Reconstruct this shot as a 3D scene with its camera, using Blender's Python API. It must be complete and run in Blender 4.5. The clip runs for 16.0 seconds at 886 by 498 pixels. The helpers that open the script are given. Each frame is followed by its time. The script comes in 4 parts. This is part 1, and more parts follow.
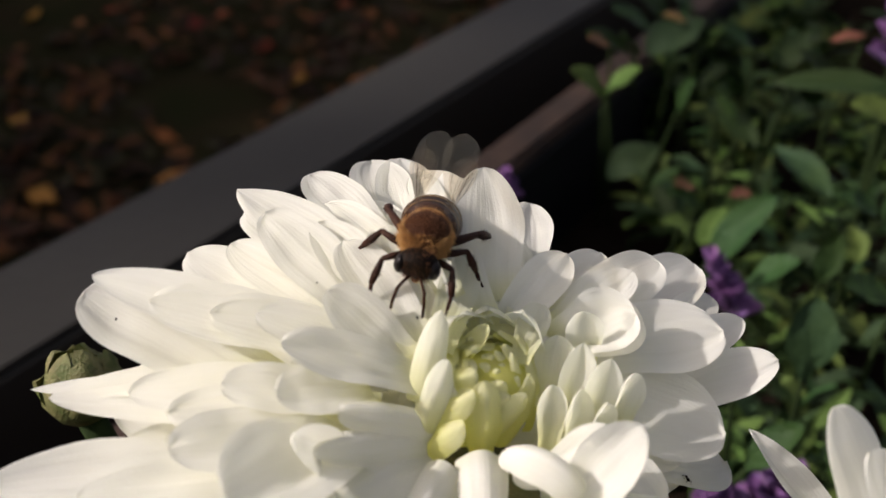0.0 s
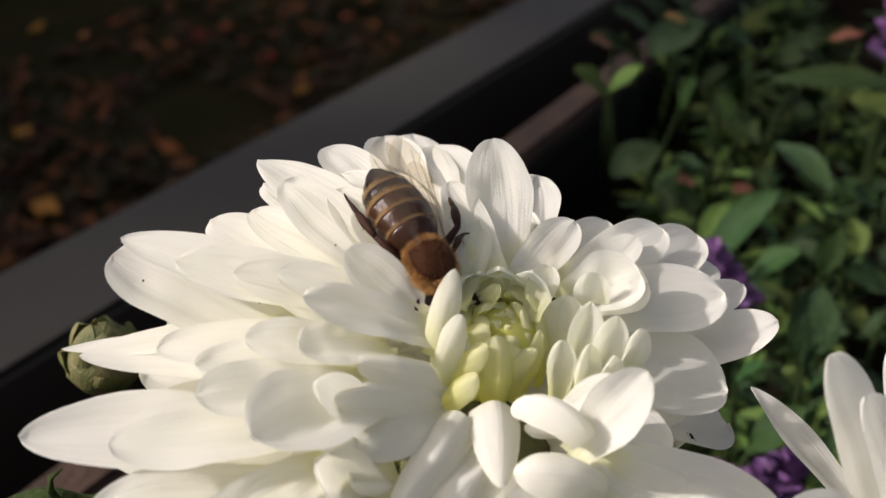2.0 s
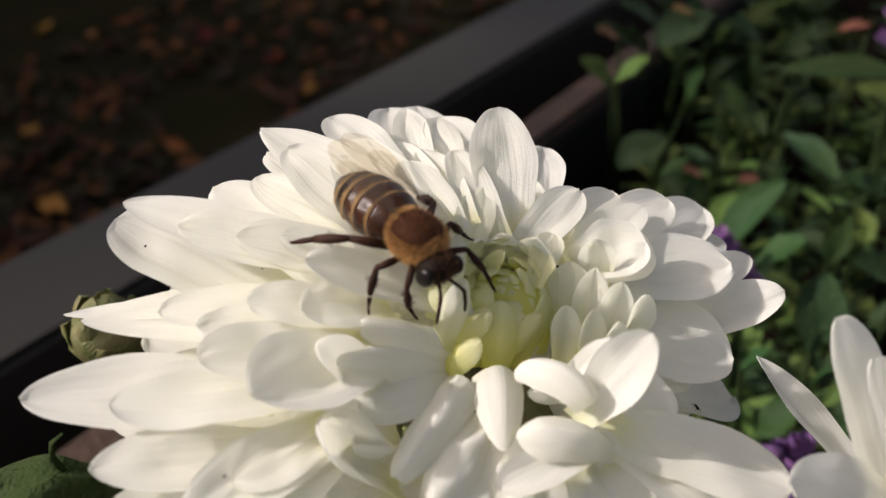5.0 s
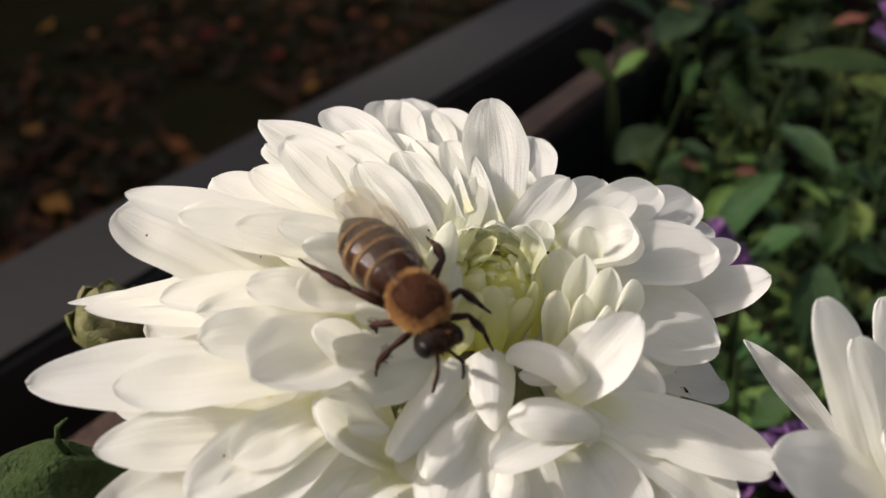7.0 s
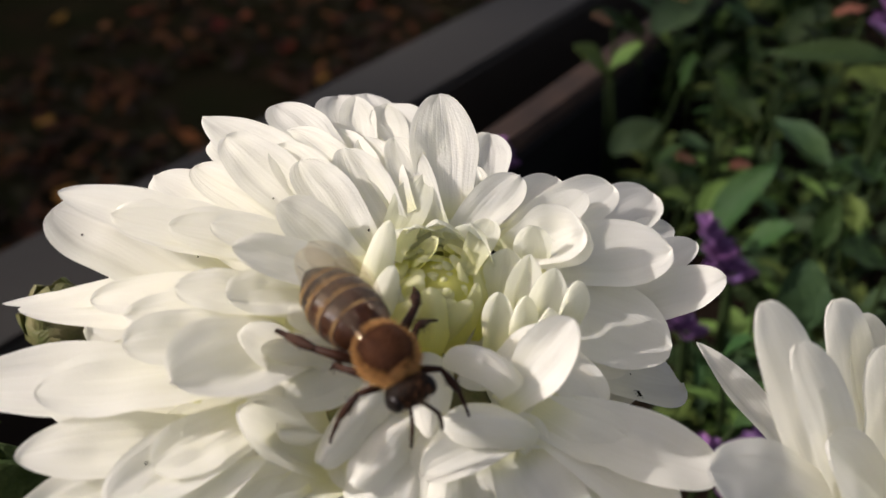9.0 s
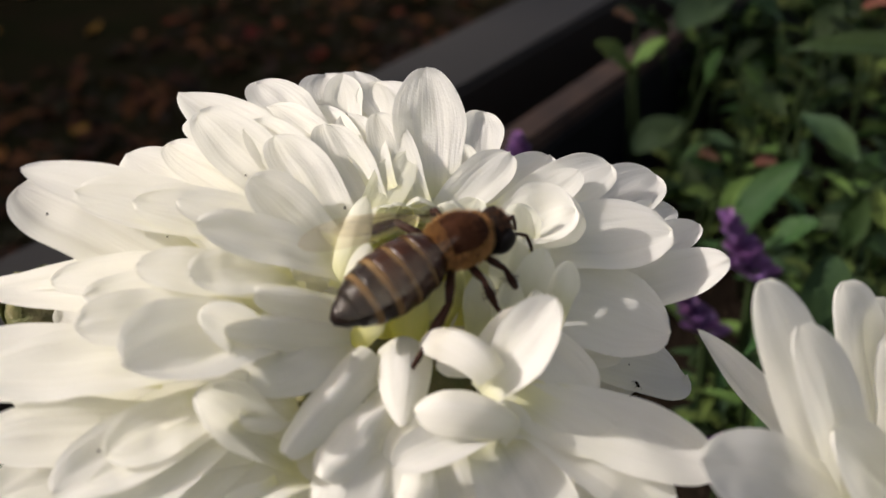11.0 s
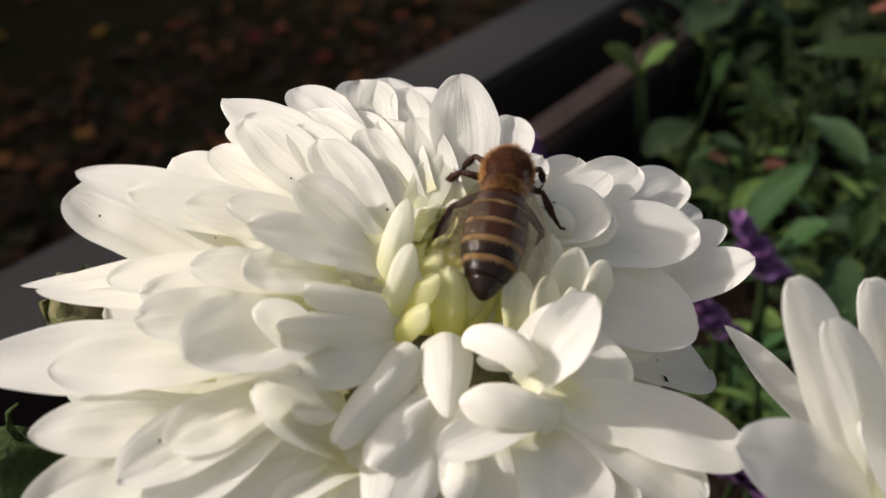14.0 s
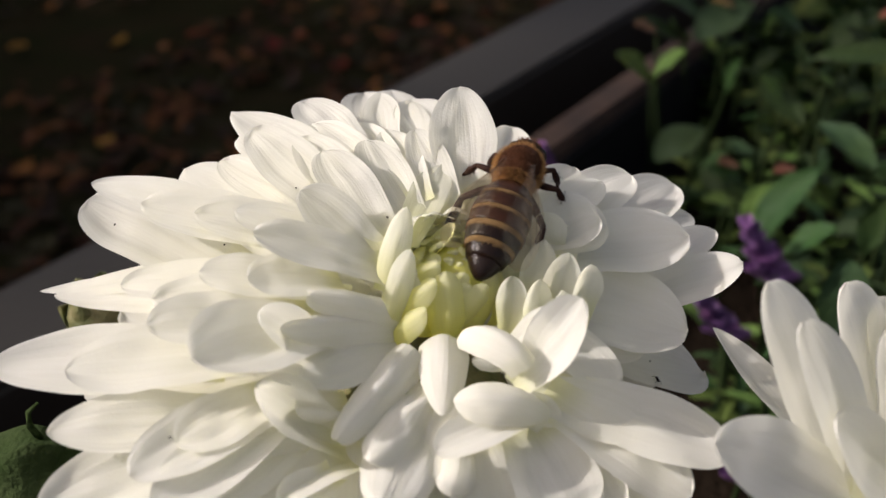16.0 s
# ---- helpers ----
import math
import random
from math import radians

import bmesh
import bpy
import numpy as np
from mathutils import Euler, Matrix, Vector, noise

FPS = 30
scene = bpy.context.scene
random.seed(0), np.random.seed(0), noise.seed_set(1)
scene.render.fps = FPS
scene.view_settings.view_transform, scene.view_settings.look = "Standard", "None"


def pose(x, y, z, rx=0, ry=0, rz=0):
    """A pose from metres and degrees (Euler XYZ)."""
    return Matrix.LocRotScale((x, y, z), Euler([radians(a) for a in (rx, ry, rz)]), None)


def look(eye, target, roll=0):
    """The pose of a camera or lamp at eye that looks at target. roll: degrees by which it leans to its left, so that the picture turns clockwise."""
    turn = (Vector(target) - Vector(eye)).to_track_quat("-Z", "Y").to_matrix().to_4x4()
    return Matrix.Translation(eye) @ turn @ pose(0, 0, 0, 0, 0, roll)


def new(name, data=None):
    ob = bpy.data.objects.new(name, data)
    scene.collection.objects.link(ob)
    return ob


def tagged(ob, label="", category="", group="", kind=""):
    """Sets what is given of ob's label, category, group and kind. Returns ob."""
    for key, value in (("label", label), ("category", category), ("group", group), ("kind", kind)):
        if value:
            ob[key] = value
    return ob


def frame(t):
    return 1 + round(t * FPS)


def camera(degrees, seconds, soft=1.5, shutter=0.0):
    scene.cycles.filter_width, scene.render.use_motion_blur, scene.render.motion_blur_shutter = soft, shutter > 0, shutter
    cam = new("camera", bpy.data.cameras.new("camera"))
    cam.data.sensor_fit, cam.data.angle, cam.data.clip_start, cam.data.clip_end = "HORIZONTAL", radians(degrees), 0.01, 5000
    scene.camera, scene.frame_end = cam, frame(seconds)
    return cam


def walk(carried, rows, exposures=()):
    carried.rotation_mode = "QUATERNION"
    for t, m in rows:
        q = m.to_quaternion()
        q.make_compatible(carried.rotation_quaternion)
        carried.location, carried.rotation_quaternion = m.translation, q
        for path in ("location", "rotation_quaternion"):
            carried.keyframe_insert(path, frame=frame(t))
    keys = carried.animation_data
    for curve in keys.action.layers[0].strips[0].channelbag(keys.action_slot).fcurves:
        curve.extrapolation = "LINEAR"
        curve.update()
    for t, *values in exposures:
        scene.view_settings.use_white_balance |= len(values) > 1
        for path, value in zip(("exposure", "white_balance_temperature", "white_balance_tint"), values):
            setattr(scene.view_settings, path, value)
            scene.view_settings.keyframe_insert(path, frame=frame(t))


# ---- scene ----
import itertools

# ---- camera and its walk ----
cam = camera(46.7, 16.0, soft=1.5)
cam.data.dof.use_dof = True
cam.data.dof.focus_distance = 0.086
cam.data.dof.aperture_fstop = 37.0
METRES, EYE, TILT, LEAN, TURN = 0.056, 0.9, -30.0, 0.0, 0.0
STOPS, KELVIN, TINT = 0.66, 6780.0, 18.0
ROWS = [
    (0.0, 0.0, 0.0, 0.0, 0.0, 0.0, -0.0),
    (0.5, -0.0092, -0.0032, -0.0114, -0.1, 0.15, 0.05),
    (1.0, -0.0147, 0.0068, -0.0281, -0.29, 0.16, 0.09),
    (1.5, -0.0101, -0.0371, -0.0275, -0.12, 0.44, 0.3),
    (2.0, -0.0144, -0.0602, -0.0663, 0.15, 0.63, 0.24),
    (2.5, 0.013, -0.0657, -0.0768, 0.33, 0.69, 0.29),
    (3.0, -0.0193, -0.0329, -0.0673, 0.55, 0.56, 0.07),
    (3.5, -0.0209, -0.0165, -0.0679, 0.55, 0.4, -0.08),
    (6.0, 0.0014, -0.0898, -0.1437, 0.51, 0.81, 0.16),
    (6.5, 0.0055, -0.1002, -0.1475, 0.66, 0.68, 0.28),
    (7.0, 0.0025, -0.0876, -0.1284, 0.66, 0.52, 0.38),
    (7.5, 0.026, -0.0881, -0.14, 0.78, 0.37, 0.43),
    (8.0, 0.0372, -0.0752, -0.1248, 0.94, 0.3, 0.42),
    (8.5, 0.1012, -0.062, -0.1279, 0.98, 0.1, 0.57),
    (9.0, 0.1009, -0.0475, -0.1168, 1.41, 0.05, 0.35),
    (11.5, 0.1789, 0.0531, -0.155, 3.44, 0.54, 0.32),
    (12.0, 0.1845, 0.057, -0.1428, 3.61, 0.37, 0.25),
    (12.5, 0.189, 0.0242, -0.165, 3.85, 0.36, 0.26),
    (13.0, 0.2107, 0.0088, -0.1742, 3.82, 0.4, 0.28),
    (13.5, 0.1485, 0.0312, -0.1611, 3.8, 0.3, 0.13),
    (14.0, 0.1201, -0.0204, -0.1582, 3.36, 0.65, 0.44),
    (14.5, 0.1035, -0.0545, -0.177, 3.38, 0.65, 0.39),
    (15.0, 0.1268, -0.0729, -0.1785, 3.74, 0.75, 0.65),
    (15.5, 0.1667, -0.0948, -0.1588, 4.09, 1.12, 0.79),
    (16.0, 0.1539, -0.0805, -0.1587, 4.45, 0.97, 0.62),
]
walk(cam, [(t, pose(0, 0, EYE, TILT, LEAN, TURN) @ pose(METRES * x, METRES * y, METRES * z, 90 + pitch, roll, yaw)) for t, x, y, z, yaw, pitch, roll in ROWS], [(0.0, STOPS, KELVIN, TINT), (16.0, STOPS, KELVIN, TINT)])

# ---- world, sun, exposure ----
SUN_AZ, SUN_EL = 186.0, 33.0     # degrees; azimuth counted from +x towards +y
world = bpy.data.worlds.new("world")
scene.world = world
world.use_nodes = True
wn = world.node_tree.nodes
sky = wn.new("ShaderNodeTexSky")
sky.sky_type = "NISHITA"
sky.sun_disc = False
sky.air_density, sky.dust_density, sky.ozone_density = 0.8, 5.0, 0.6   # a hazy autumn sky
sky.sun_elevation = radians(SUN_EL)
sky.sun_rotation = radians(90 - SUN_AZ)
haze = wn.new("ShaderNodeHueSaturation")     # thin cloud takes some blue out of the sky
haze.inputs["Saturation"].default_value = 0.65
world.node_tree.links.new(sky.outputs["Color"], haze.inputs["Color"])
world.node_tree.links.new(haze.outputs["Color"], wn["Background"].inputs["Color"])
wn["Background"].inputs["Strength"].default_value = 0.105
sun = new("sun", bpy.data.lights.new("sun", "SUN"))
sun.data.energy, sun.data.angle, sun.data.color = 2.8, radians(0.5), (1.0, 0.98, 0.95)
to_sun = Vector((math.cos(radians(SUN_AZ)) * math.cos(radians(SUN_EL)), math.sin(radians(SUN_AZ)) * math.cos(radians(SUN_EL)), math.sin(radians(SUN_EL))))
sun.matrix_world = look(to_sun * 5 + Vector((0, 0, 0.9)), (0, 0, 0.9))
scene.cycles.max_bounces, scene.cycles.diffuse_bounces, scene.cycles.transmission_bounces, scene.cycles.transparent_max_bounces = 24, 16, 16, 16

# ---- materials ----
def material(name, base, rough=0.6, metal=0.0, spec=0.5, var=0.15, scale=40.0, bump=0.1, bump_scale=None, tint=None, along=None, translucent=0.0, glow_through=None, per_object=0.0, coat=0.0):
    """Principled surface with noise at two scales. along: (colour, from, to) blends towards colour where the mesh attribute "along" falls."""
    m = bpy.data.materials.new(name)
    m.use_nodes = True
    nt = m.node_tree
    n, l = nt.nodes, nt.links
    bsdf = n["Principled BSDF"]
    bsdf.inputs["Roughness"].default_value = rough
    bsdf.inputs["Metallic"].default_value = metal
    bsdf.inputs["Specular IOR Level"].default_value = spec
    bsdf.inputs["Coat Weight"].default_value = coat
    co = n.new("ShaderNodeTexCoord")
    big = n.new("ShaderNodeTexNoise")
    big.inputs["Scale"].default_value = scale
    big.inputs["Detail"].default_value = 4
    fine = n.new("ShaderNodeTexNoise")
    fine.inputs["Scale"].default_value = scale * 9
    fine.inputs["Detail"].default_value = 3
    for t in (big, fine):
        l.new(co.outputs["Object"], t.inputs["Vector"])
    both = n.new("ShaderNodeMath")
    both.operation = "MULTIPLY_ADD"
    both.inputs[1].default_value = 0.4
    l.new(fine.outputs["Fac"], both.inputs[0])
    l.new(big.outputs["Fac"], both.inputs[2])
    ramp = n.new("ShaderNodeMapRange")
    ramp.inputs["From Min"].default_value, ramp.inputs["From Max"].default_value = 0.45, 0.95
    l.new(both.outputs[0], ramp.inputs["Value"])
    mix = n.new("ShaderNodeMix")
    mix.data_type = "RGBA"
    other = tint if tint else tuple(c * (1 - var) for c in base)
    mix.inputs["A"].default_value = (*base, 1)
    mix.inputs["B"].default_value = (*other, 1)
    l.new(ramp.outputs["Result"], mix.inputs["Factor"])
    colour = mix.outputs["Result"]
    if along:
        at = n.new("ShaderNodeAttribute")
        at.attribute_name = "along"
        mr = n.new("ShaderNodeMapRange")
        mr.inputs["From Min"].default_value, mr.inputs["From Max"].default_value = along[1], along[2]
        l.new(at.outputs["Fac"], mr.inputs["Value"])
        mix2 = n.new("ShaderNodeMix")
        mix2.data_type = "RGBA"
        mix2.inputs["B"].default_value = (*along[0], 1)
        l.new(mr.outputs["Result"], mix2.inputs["Factor"])
        l.new(colour, mix2.inputs["A"])
        colour = mix2.outputs["Result"]
    if per_object:
        info = n.new("ShaderNodeObjectInfo")
        hsv = n.new("ShaderNodeHueSaturation")
        mr = n.new("ShaderNodeMapRange")
        mr.inputs["To Min"].default_value, mr.inputs["To Max"].default_value = 1 - per_object, 1 + per_object
        l.new(info.outputs["Random"], mr.inputs["Value"])
        l.new(mr.outputs["Result"], hsv.inputs["Value"])
        mh = n.new("ShaderNodeMapRange")
        mh.inputs["To Min"].default_value, mh.inputs["To Max"].default_value = 0.5 - per_object * 0.08, 0.5 + per_object * 0.08
        l.new(info.outputs["Random"], mh.inputs["Value"])
        l.new(mh.outputs["Result"], hsv.inputs["Hue"])
        l.new(colour, hsv.inputs["Color"])
        colour = hsv.outputs["Color"]
    l.new(colour, bsdf.inputs["Base Color"])
    if bump:
        b = n.new("ShaderNodeBump")
        b.inputs["Strength"].default_value = bump
        b.inputs["Distance"].default_value = 0.0006 if scale > 100 else 0.003
        l.new(fine.outputs["Fac"], b.inputs["Height"])
        l.new(b.outputs["Normal"], bsdf.inputs["Normal"])
    if translucent:
        tr = n.new("ShaderNodeBsdfTranslucent")
        ms = n.new("ShaderNodeMixShader")
        ms.inputs[0].default_value = translucent
        if glow_through:
            tr.inputs["Color"].default_value = (*glow_through, 1)
        else:
            l.new(colour, tr.inputs["Color"])
        l.new(bsdf.outputs[0], ms.inputs[1])
        l.new(tr.outputs[0], ms.inputs[2])
        l.new(ms.outputs[0], n["Material Output"].inputs["Surface"])
    return m


def island_material(name, colours):
    """A rough surface whose separate pieces take different colours."""
    m = bpy.data.materials.new(name)
    m.use_nodes = True
    n, l = m.node_tree.nodes, m.node_tree.links
    geo = n.new("ShaderNodeNewGeometry")
    ramp = n.new("ShaderNodeValToRGB")
    ramp.color_ramp.interpolation = "CONSTANT"
    for i, c in enumerate(colours):
        e = ramp.color_ramp.elements[0] if i == 0 else ramp.color_ramp.elements.new(i / len(colours))
        e.color = (*c, 1)
    l.new(geo.outputs["Random Per Island"], ramp.inputs["Fac"])
    l.new(ramp.outputs["Color"], n["Principled BSDF"].inputs["Base Color"])
    n["Principled BSDF"].inputs["Roughness"].default_value = 0.85
    n["Principled BSDF"].inputs["Specular IOR Level"].default_value = 0.1
    return m


def petal_material(name, base, tinge, reach, translucent):
    """White petal skin: fine lengthwise veins, tinged towards the petal's root, letting light through."""
    m = bpy.data.materials.new(name)
    m.use_nodes = True
    n, l = m.node_tree.nodes, m.node_tree.links
    bsdf = n["Principled BSDF"]
    bsdf.inputs["Roughness"].default_value = 0.62
    bsdf.inputs["Specular IOR Level"].default_value = 0.14
    along, across, info = n.new("ShaderNodeAttribute"), n.new("ShaderNodeAttribute"), n.new("ShaderNodeObjectInfo")
    along.attribute_name, across.attribute_name = "along", "across"
    place = n.new("ShaderNodeCombineXYZ")
    for src, k, slot in ((across.outputs["Fac"], 13.0, "X"), (along.outputs["Fac"], 1.6, "Y"), (info.outputs["Random"], 60.0, "Z")):
        mul = n.new("ShaderNodeMath")
        mul.operation = "MULTIPLY"
        mul.inputs[1].default_value = k
        l.new(src, mul.inputs[0])
        l.new(mul.outputs[0], place.inputs[slot])
    veins = n.new("ShaderNodeTexNoise")
    veins.inputs["Scale"].default_value = 1.0
    veins.inputs["Detail"].default_value = 2
    l.new(place.outputs[0], veins.inputs["Vector"])
    co = n.new("ShaderNodeTexCoord")
    cells = n.new("ShaderNodeTexNoise")
    cells.inputs["Scale"].default_value = 4500
    l.new(co.outputs["Object"], cells.inputs["Vector"])
    b1 = n.new("ShaderNodeBump")
    b1.inputs["Strength"].default_value, b1.inputs["Distance"].default_value = 0.32, 0.0006
    l.new(veins.outputs["Fac"], b1.inputs["Height"])
    b2 = n.new("ShaderNodeBump")
    b2.inputs["Strength"].default_value, b2.inputs["Distance"].default_value = 0.55, 0.00008
    l.new(cells.outputs["Fac"], b2.inputs["Height"])
    l.new(b1.outputs["Normal"], b2.inputs["Normal"])
    l.new(b2.outputs["Normal"], bsdf.inputs["Normal"])
    fade = n.new("ShaderNodeMapRange")
    fade.interpolation_type = "SMOOTHSTEP"
    fade.inputs["From Min"].default_value, fade.inputs["From Max"].default_value = reach, 0.0
    l.new(along.outputs["Fac"], fade.inputs["Value"])
    tint = n.new("ShaderNodeMix")
    tint.data_type = "RGBA"
    tint.inputs["A"].default_value, tint.inputs["B"].default_value = (*base, 1), (*tinge, 1)
    l.new(fade.outputs["Result"], tint.inputs["Factor"])
    vein_mix = n.new("ShaderNodeMix")
    vein_mix.data_type = "RGBA"
    vein_mix.blend_type = "MULTIPLY"
    vein_mix.inputs["B"].default_value = (0.93, 0.93, 0.90, 1)
    l.new(veins.outputs["Fac"], vein_mix.inputs["Factor"])
    l.new(tint.outputs["Result"], vein_mix.inputs["A"])
    colour = vein_mix.outputs["Result"]
    l.new(colour, bsdf.inputs["Base Color"])
    tr = n.new("ShaderNodeBsdfTranslucent")
    l.new(colour, tr.inputs["Color"])
    ms = n.new("ShaderNodeMixShader")
    ms.inputs[0].default_value = translucent
    l.new(bsdf.outputs[0], ms.inputs[1])
    l.new(tr.outputs[0], ms.inputs[2])
    l.new(ms.outputs[0], n["Material Output"].inputs["Surface"])
    return m


M_PETAL = petal_material("white_petal", (0.972, 0.967, 0.922), (0.94, 0.935, 0.74), 0.30, 0.65)
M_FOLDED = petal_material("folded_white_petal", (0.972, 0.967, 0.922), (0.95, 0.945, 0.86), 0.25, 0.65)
M_YOUNG = petal_material("pale_green_petal", (0.96, 0.955, 0.72), (0.93, 0.92, 0.36), 1.0, 0.72)
M_CREAM = petal_material("cream_petal", (0.96, 0.96, 0.89), (0.90, 0.90, 0.64), 0.7, 0.72)
M_CALYX = material("calyx_green", (0.10, 0.14, 0.03), 0.6, scale=400, tint=(0.26, 0.21, 0.09), bump=0.5, translucent=0.25)
M_STEM = material("stem_green", (0.022, 0.036, 0.012), 0.8, spec=0.05, scale=200, var=0.3)
M_LEAF = material("leaf_green", (0.030, 0.058, 0.013), 0.58, spec=0.2, scale=90, tint=(0.018, 0.044, 0.013), bump=0.3, translucent=0.18, glow_through=(0.10, 0.17, 0.02), per_object=0.35)
M_LEAF_PALE = material("leaf_light_green", (0.095, 0.145, 0.032), 0.6, spec=0.18, scale=90, tint=(0.08, 0.13, 0.03), bump=0.3, translucent=0.2, glow_through=(0.16, 0.22, 0.03), per_object=0.3)
M_LEAF_BLUE = material("leaf_grey_green", (0.034, 0.060, 0.020), 0.62, spec=0.16, scale=90, tint=(0.024, 0.048, 0.023), bump=0.3, translucent=0.12, glow_through=(0.10, 0.18, 0.05), per_object=0.25)
M_LEAF_LOW = material("leaf_downy_green", (0.026, 0.046, 0.013), 0.85, spec=0.05, scale=160, tint=(0.065, 0.085, 0.035), bump=1.0, translucent=0.12, glow_through=(0.10, 0.18, 0.04))
M_LEAF_DRY = material("leaf_dry", (0.30, 0.14, 0.05), 0.7, scale=90, tint=(0.16, 0.07, 0.03), bump=0.4, translucent=0.15, per_object=0.35)
# near-black that stands in for shade inside the planter wall
M_WALL_SHADE = material("wall_shade_black", (0.006, 0.006, 0.006), 0.7, spec=0.1, scale=60, var=0.3)
M_PURPLE = material("purple_floret", (0.25, 0.13, 0.34), 0.6, scale=300, tint=(0.13, 0.05, 0.13), translucent=0.2, per_object=0.3)
M_SOIL = material("soil", (0.018, 0.013, 0.009), 0.95, spec=0.0, scale=60, var=0.5, bump=0.8)
M_RAIL = material("rail_paint", (0.026, 0.0235, 0.019), 0.6, spec=0.2, scale=25, var=0.12, bump=0.05)
M_BOARD = material("planter_brown", (0.068, 0.041, 0.028), 0.7, spec=0.15, scale=60, tint=(0.022, 0.016, 0.013), bump=0.3)
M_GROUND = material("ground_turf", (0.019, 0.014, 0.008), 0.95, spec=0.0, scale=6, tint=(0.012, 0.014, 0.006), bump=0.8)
M_LITTER = material("fallen_leaf", (0.24, 0.075, 0.022), 0.8, scale=20, tint=(0.12, 0.05, 0.02), bump=0.3, spec=0.1, per_object=0.5)
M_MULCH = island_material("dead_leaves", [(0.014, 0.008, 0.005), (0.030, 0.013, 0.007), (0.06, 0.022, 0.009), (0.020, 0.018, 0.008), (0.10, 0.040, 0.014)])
M_BARK = material("bark", (0.10, 0.075, 0.055), 0.9, scale=12, tint=(0.05, 0.04, 0.03), bump=0.6)
M_BROWN = material("bee_brown", (0.050, 0.018, 0.007), 0.24, spec=0.28, scale=900, tint=(0.025, 0.010, 0.005), bump=0.15)
M_BLACK = material("bee_black", (0.012, 0.007, 0.004), 0.6, spec=0.08, scale=900, var=0.4, bump=0.2)
M_EYE = material("bee_eye", (0.010, 0.007, 0.006), 0.32, spec=0.18, scale=2000, var=0.3, bump=0.1)
M_BAND = material("bee_band", (0.34, 0.225, 0.105), 0.8, spec=0.05, scale=1200, tint=(0.20, 0.12, 0.05), bump=0.4)
M_FUR = material("bee_fur", (0.66, 0.39, 0.145), 0.75, scale=700, tint=(0.38, 0.19, 0.06), bump=0.0, translucent=0.3)
M_THORAX = material("bee_thorax", (0.052, 0.018, 0.006), 0.7, spec=0.1, scale=900, tint=(0.035, 0.012, 0.005), bump=0.3)
M_FUR_DARK = material("bee_fur_dark", (0.17, 0.065, 0.019), 0.7, scale=700, tint=(0.07, 0.027, 0.010), bump=0.0, translucent=0.25)
M_DARK = material("bee_dark_brown", (0.010, 0.005, 0.003), 0.22, spec=0.25, scale=900, tint=(0.016, 0.008, 0.005), bump=0.15)
M_LEG = material("bee_leg", (0.020, 0.008, 0.005), 0.5, spec=0.15, scale=900, tint=(0.045, 0.016, 0.007), bump=0.3)
M_TONGUE = material("bee_tongue", (0.30, 0.10, 0.03), 0.4, scale=900)


def wing_material():
    m = bpy.data.materials.new("bee_wing")
    m.use_nodes = True
    n, l = m.node_tree.nodes, m.node_tree.links
    n.remove(n["Principled BSDF"])
    co = n.new("ShaderNodeTexCoord")
    no = n.new("ShaderNodeTexNoise")
    no.inputs["Scale"].default_value = 900
    pleat = n.new("ShaderNodeMapping")
    pleat.inputs["Scale"].default_value = (1.0, 0.22, 1.0)
    l.new(co.outputs["Object"], pleat.inputs["Vector"])
    l.new(pleat.outputs["Vector"], no.inputs["Vector"])
    b = n.new("ShaderNodeBump")
    b.inputs["Strength"].default_value, b.inputs["Distance"].default_value = 1.0, 0.0005
    l.new(no.outputs["Fac"], b.inputs["Height"])
    clear = n.new("ShaderNodeBsdfTransparent")
    clear.inputs["Color"].default_value = (0.95, 0.91, 0.84, 1)
    gloss = n.new("ShaderNodeBsdfGlossy")
    gloss.inputs["Roughness"].default_value = 0.14
    gloss.inputs["Color"].default_value = (0.95, 0.82, 0.62, 1)
    l.new(b.outputs["Normal"], gloss.inputs["Normal"])
    ms = n.new("ShaderNodeMixShader")
    ms.inputs[0].default_value = 0.06
    haze = n.new("ShaderNodeBsdfTranslucent")
    haze.inputs["Color"].default_value = (0.92, 0.89, 0.84, 1)
    mh = n.new("ShaderNodeMixShader")
    mh.inputs[0].default_value = 0.08
    l.new(clear.outputs[0], mh.inputs[1])
    l.new(haze.outputs[0], mh.inputs[2])
    l.new(mh.outputs[0], ms.inputs[1])
    l.new(gloss.outputs[0], ms.inputs[2])
    l.new(ms.outputs[0], n["Material Output"].inputs["Surface"])
    return m


M_WING = wing_material()

# ---- building helpers ----
def part(name, mesh, mat, parent=None, label="", smooth=True):
    """Links a mesh (or a bmesh) as one object, under a thing or a part if given."""
    if isinstance(mesh, bmesh.types.BMesh):
        me = bpy.data.meshes.new(name)
        mesh.to_mesh(me)
        mesh.free()
        mesh = me
    if mat and not mesh.materials:
        mesh.materials.append(mat)
    for p in mesh.polygons:
        p.use_smooth = smooth
    ob = new(name, mesh)
    if parent:
        ob.parent = parent
    return tagged(ob, label)


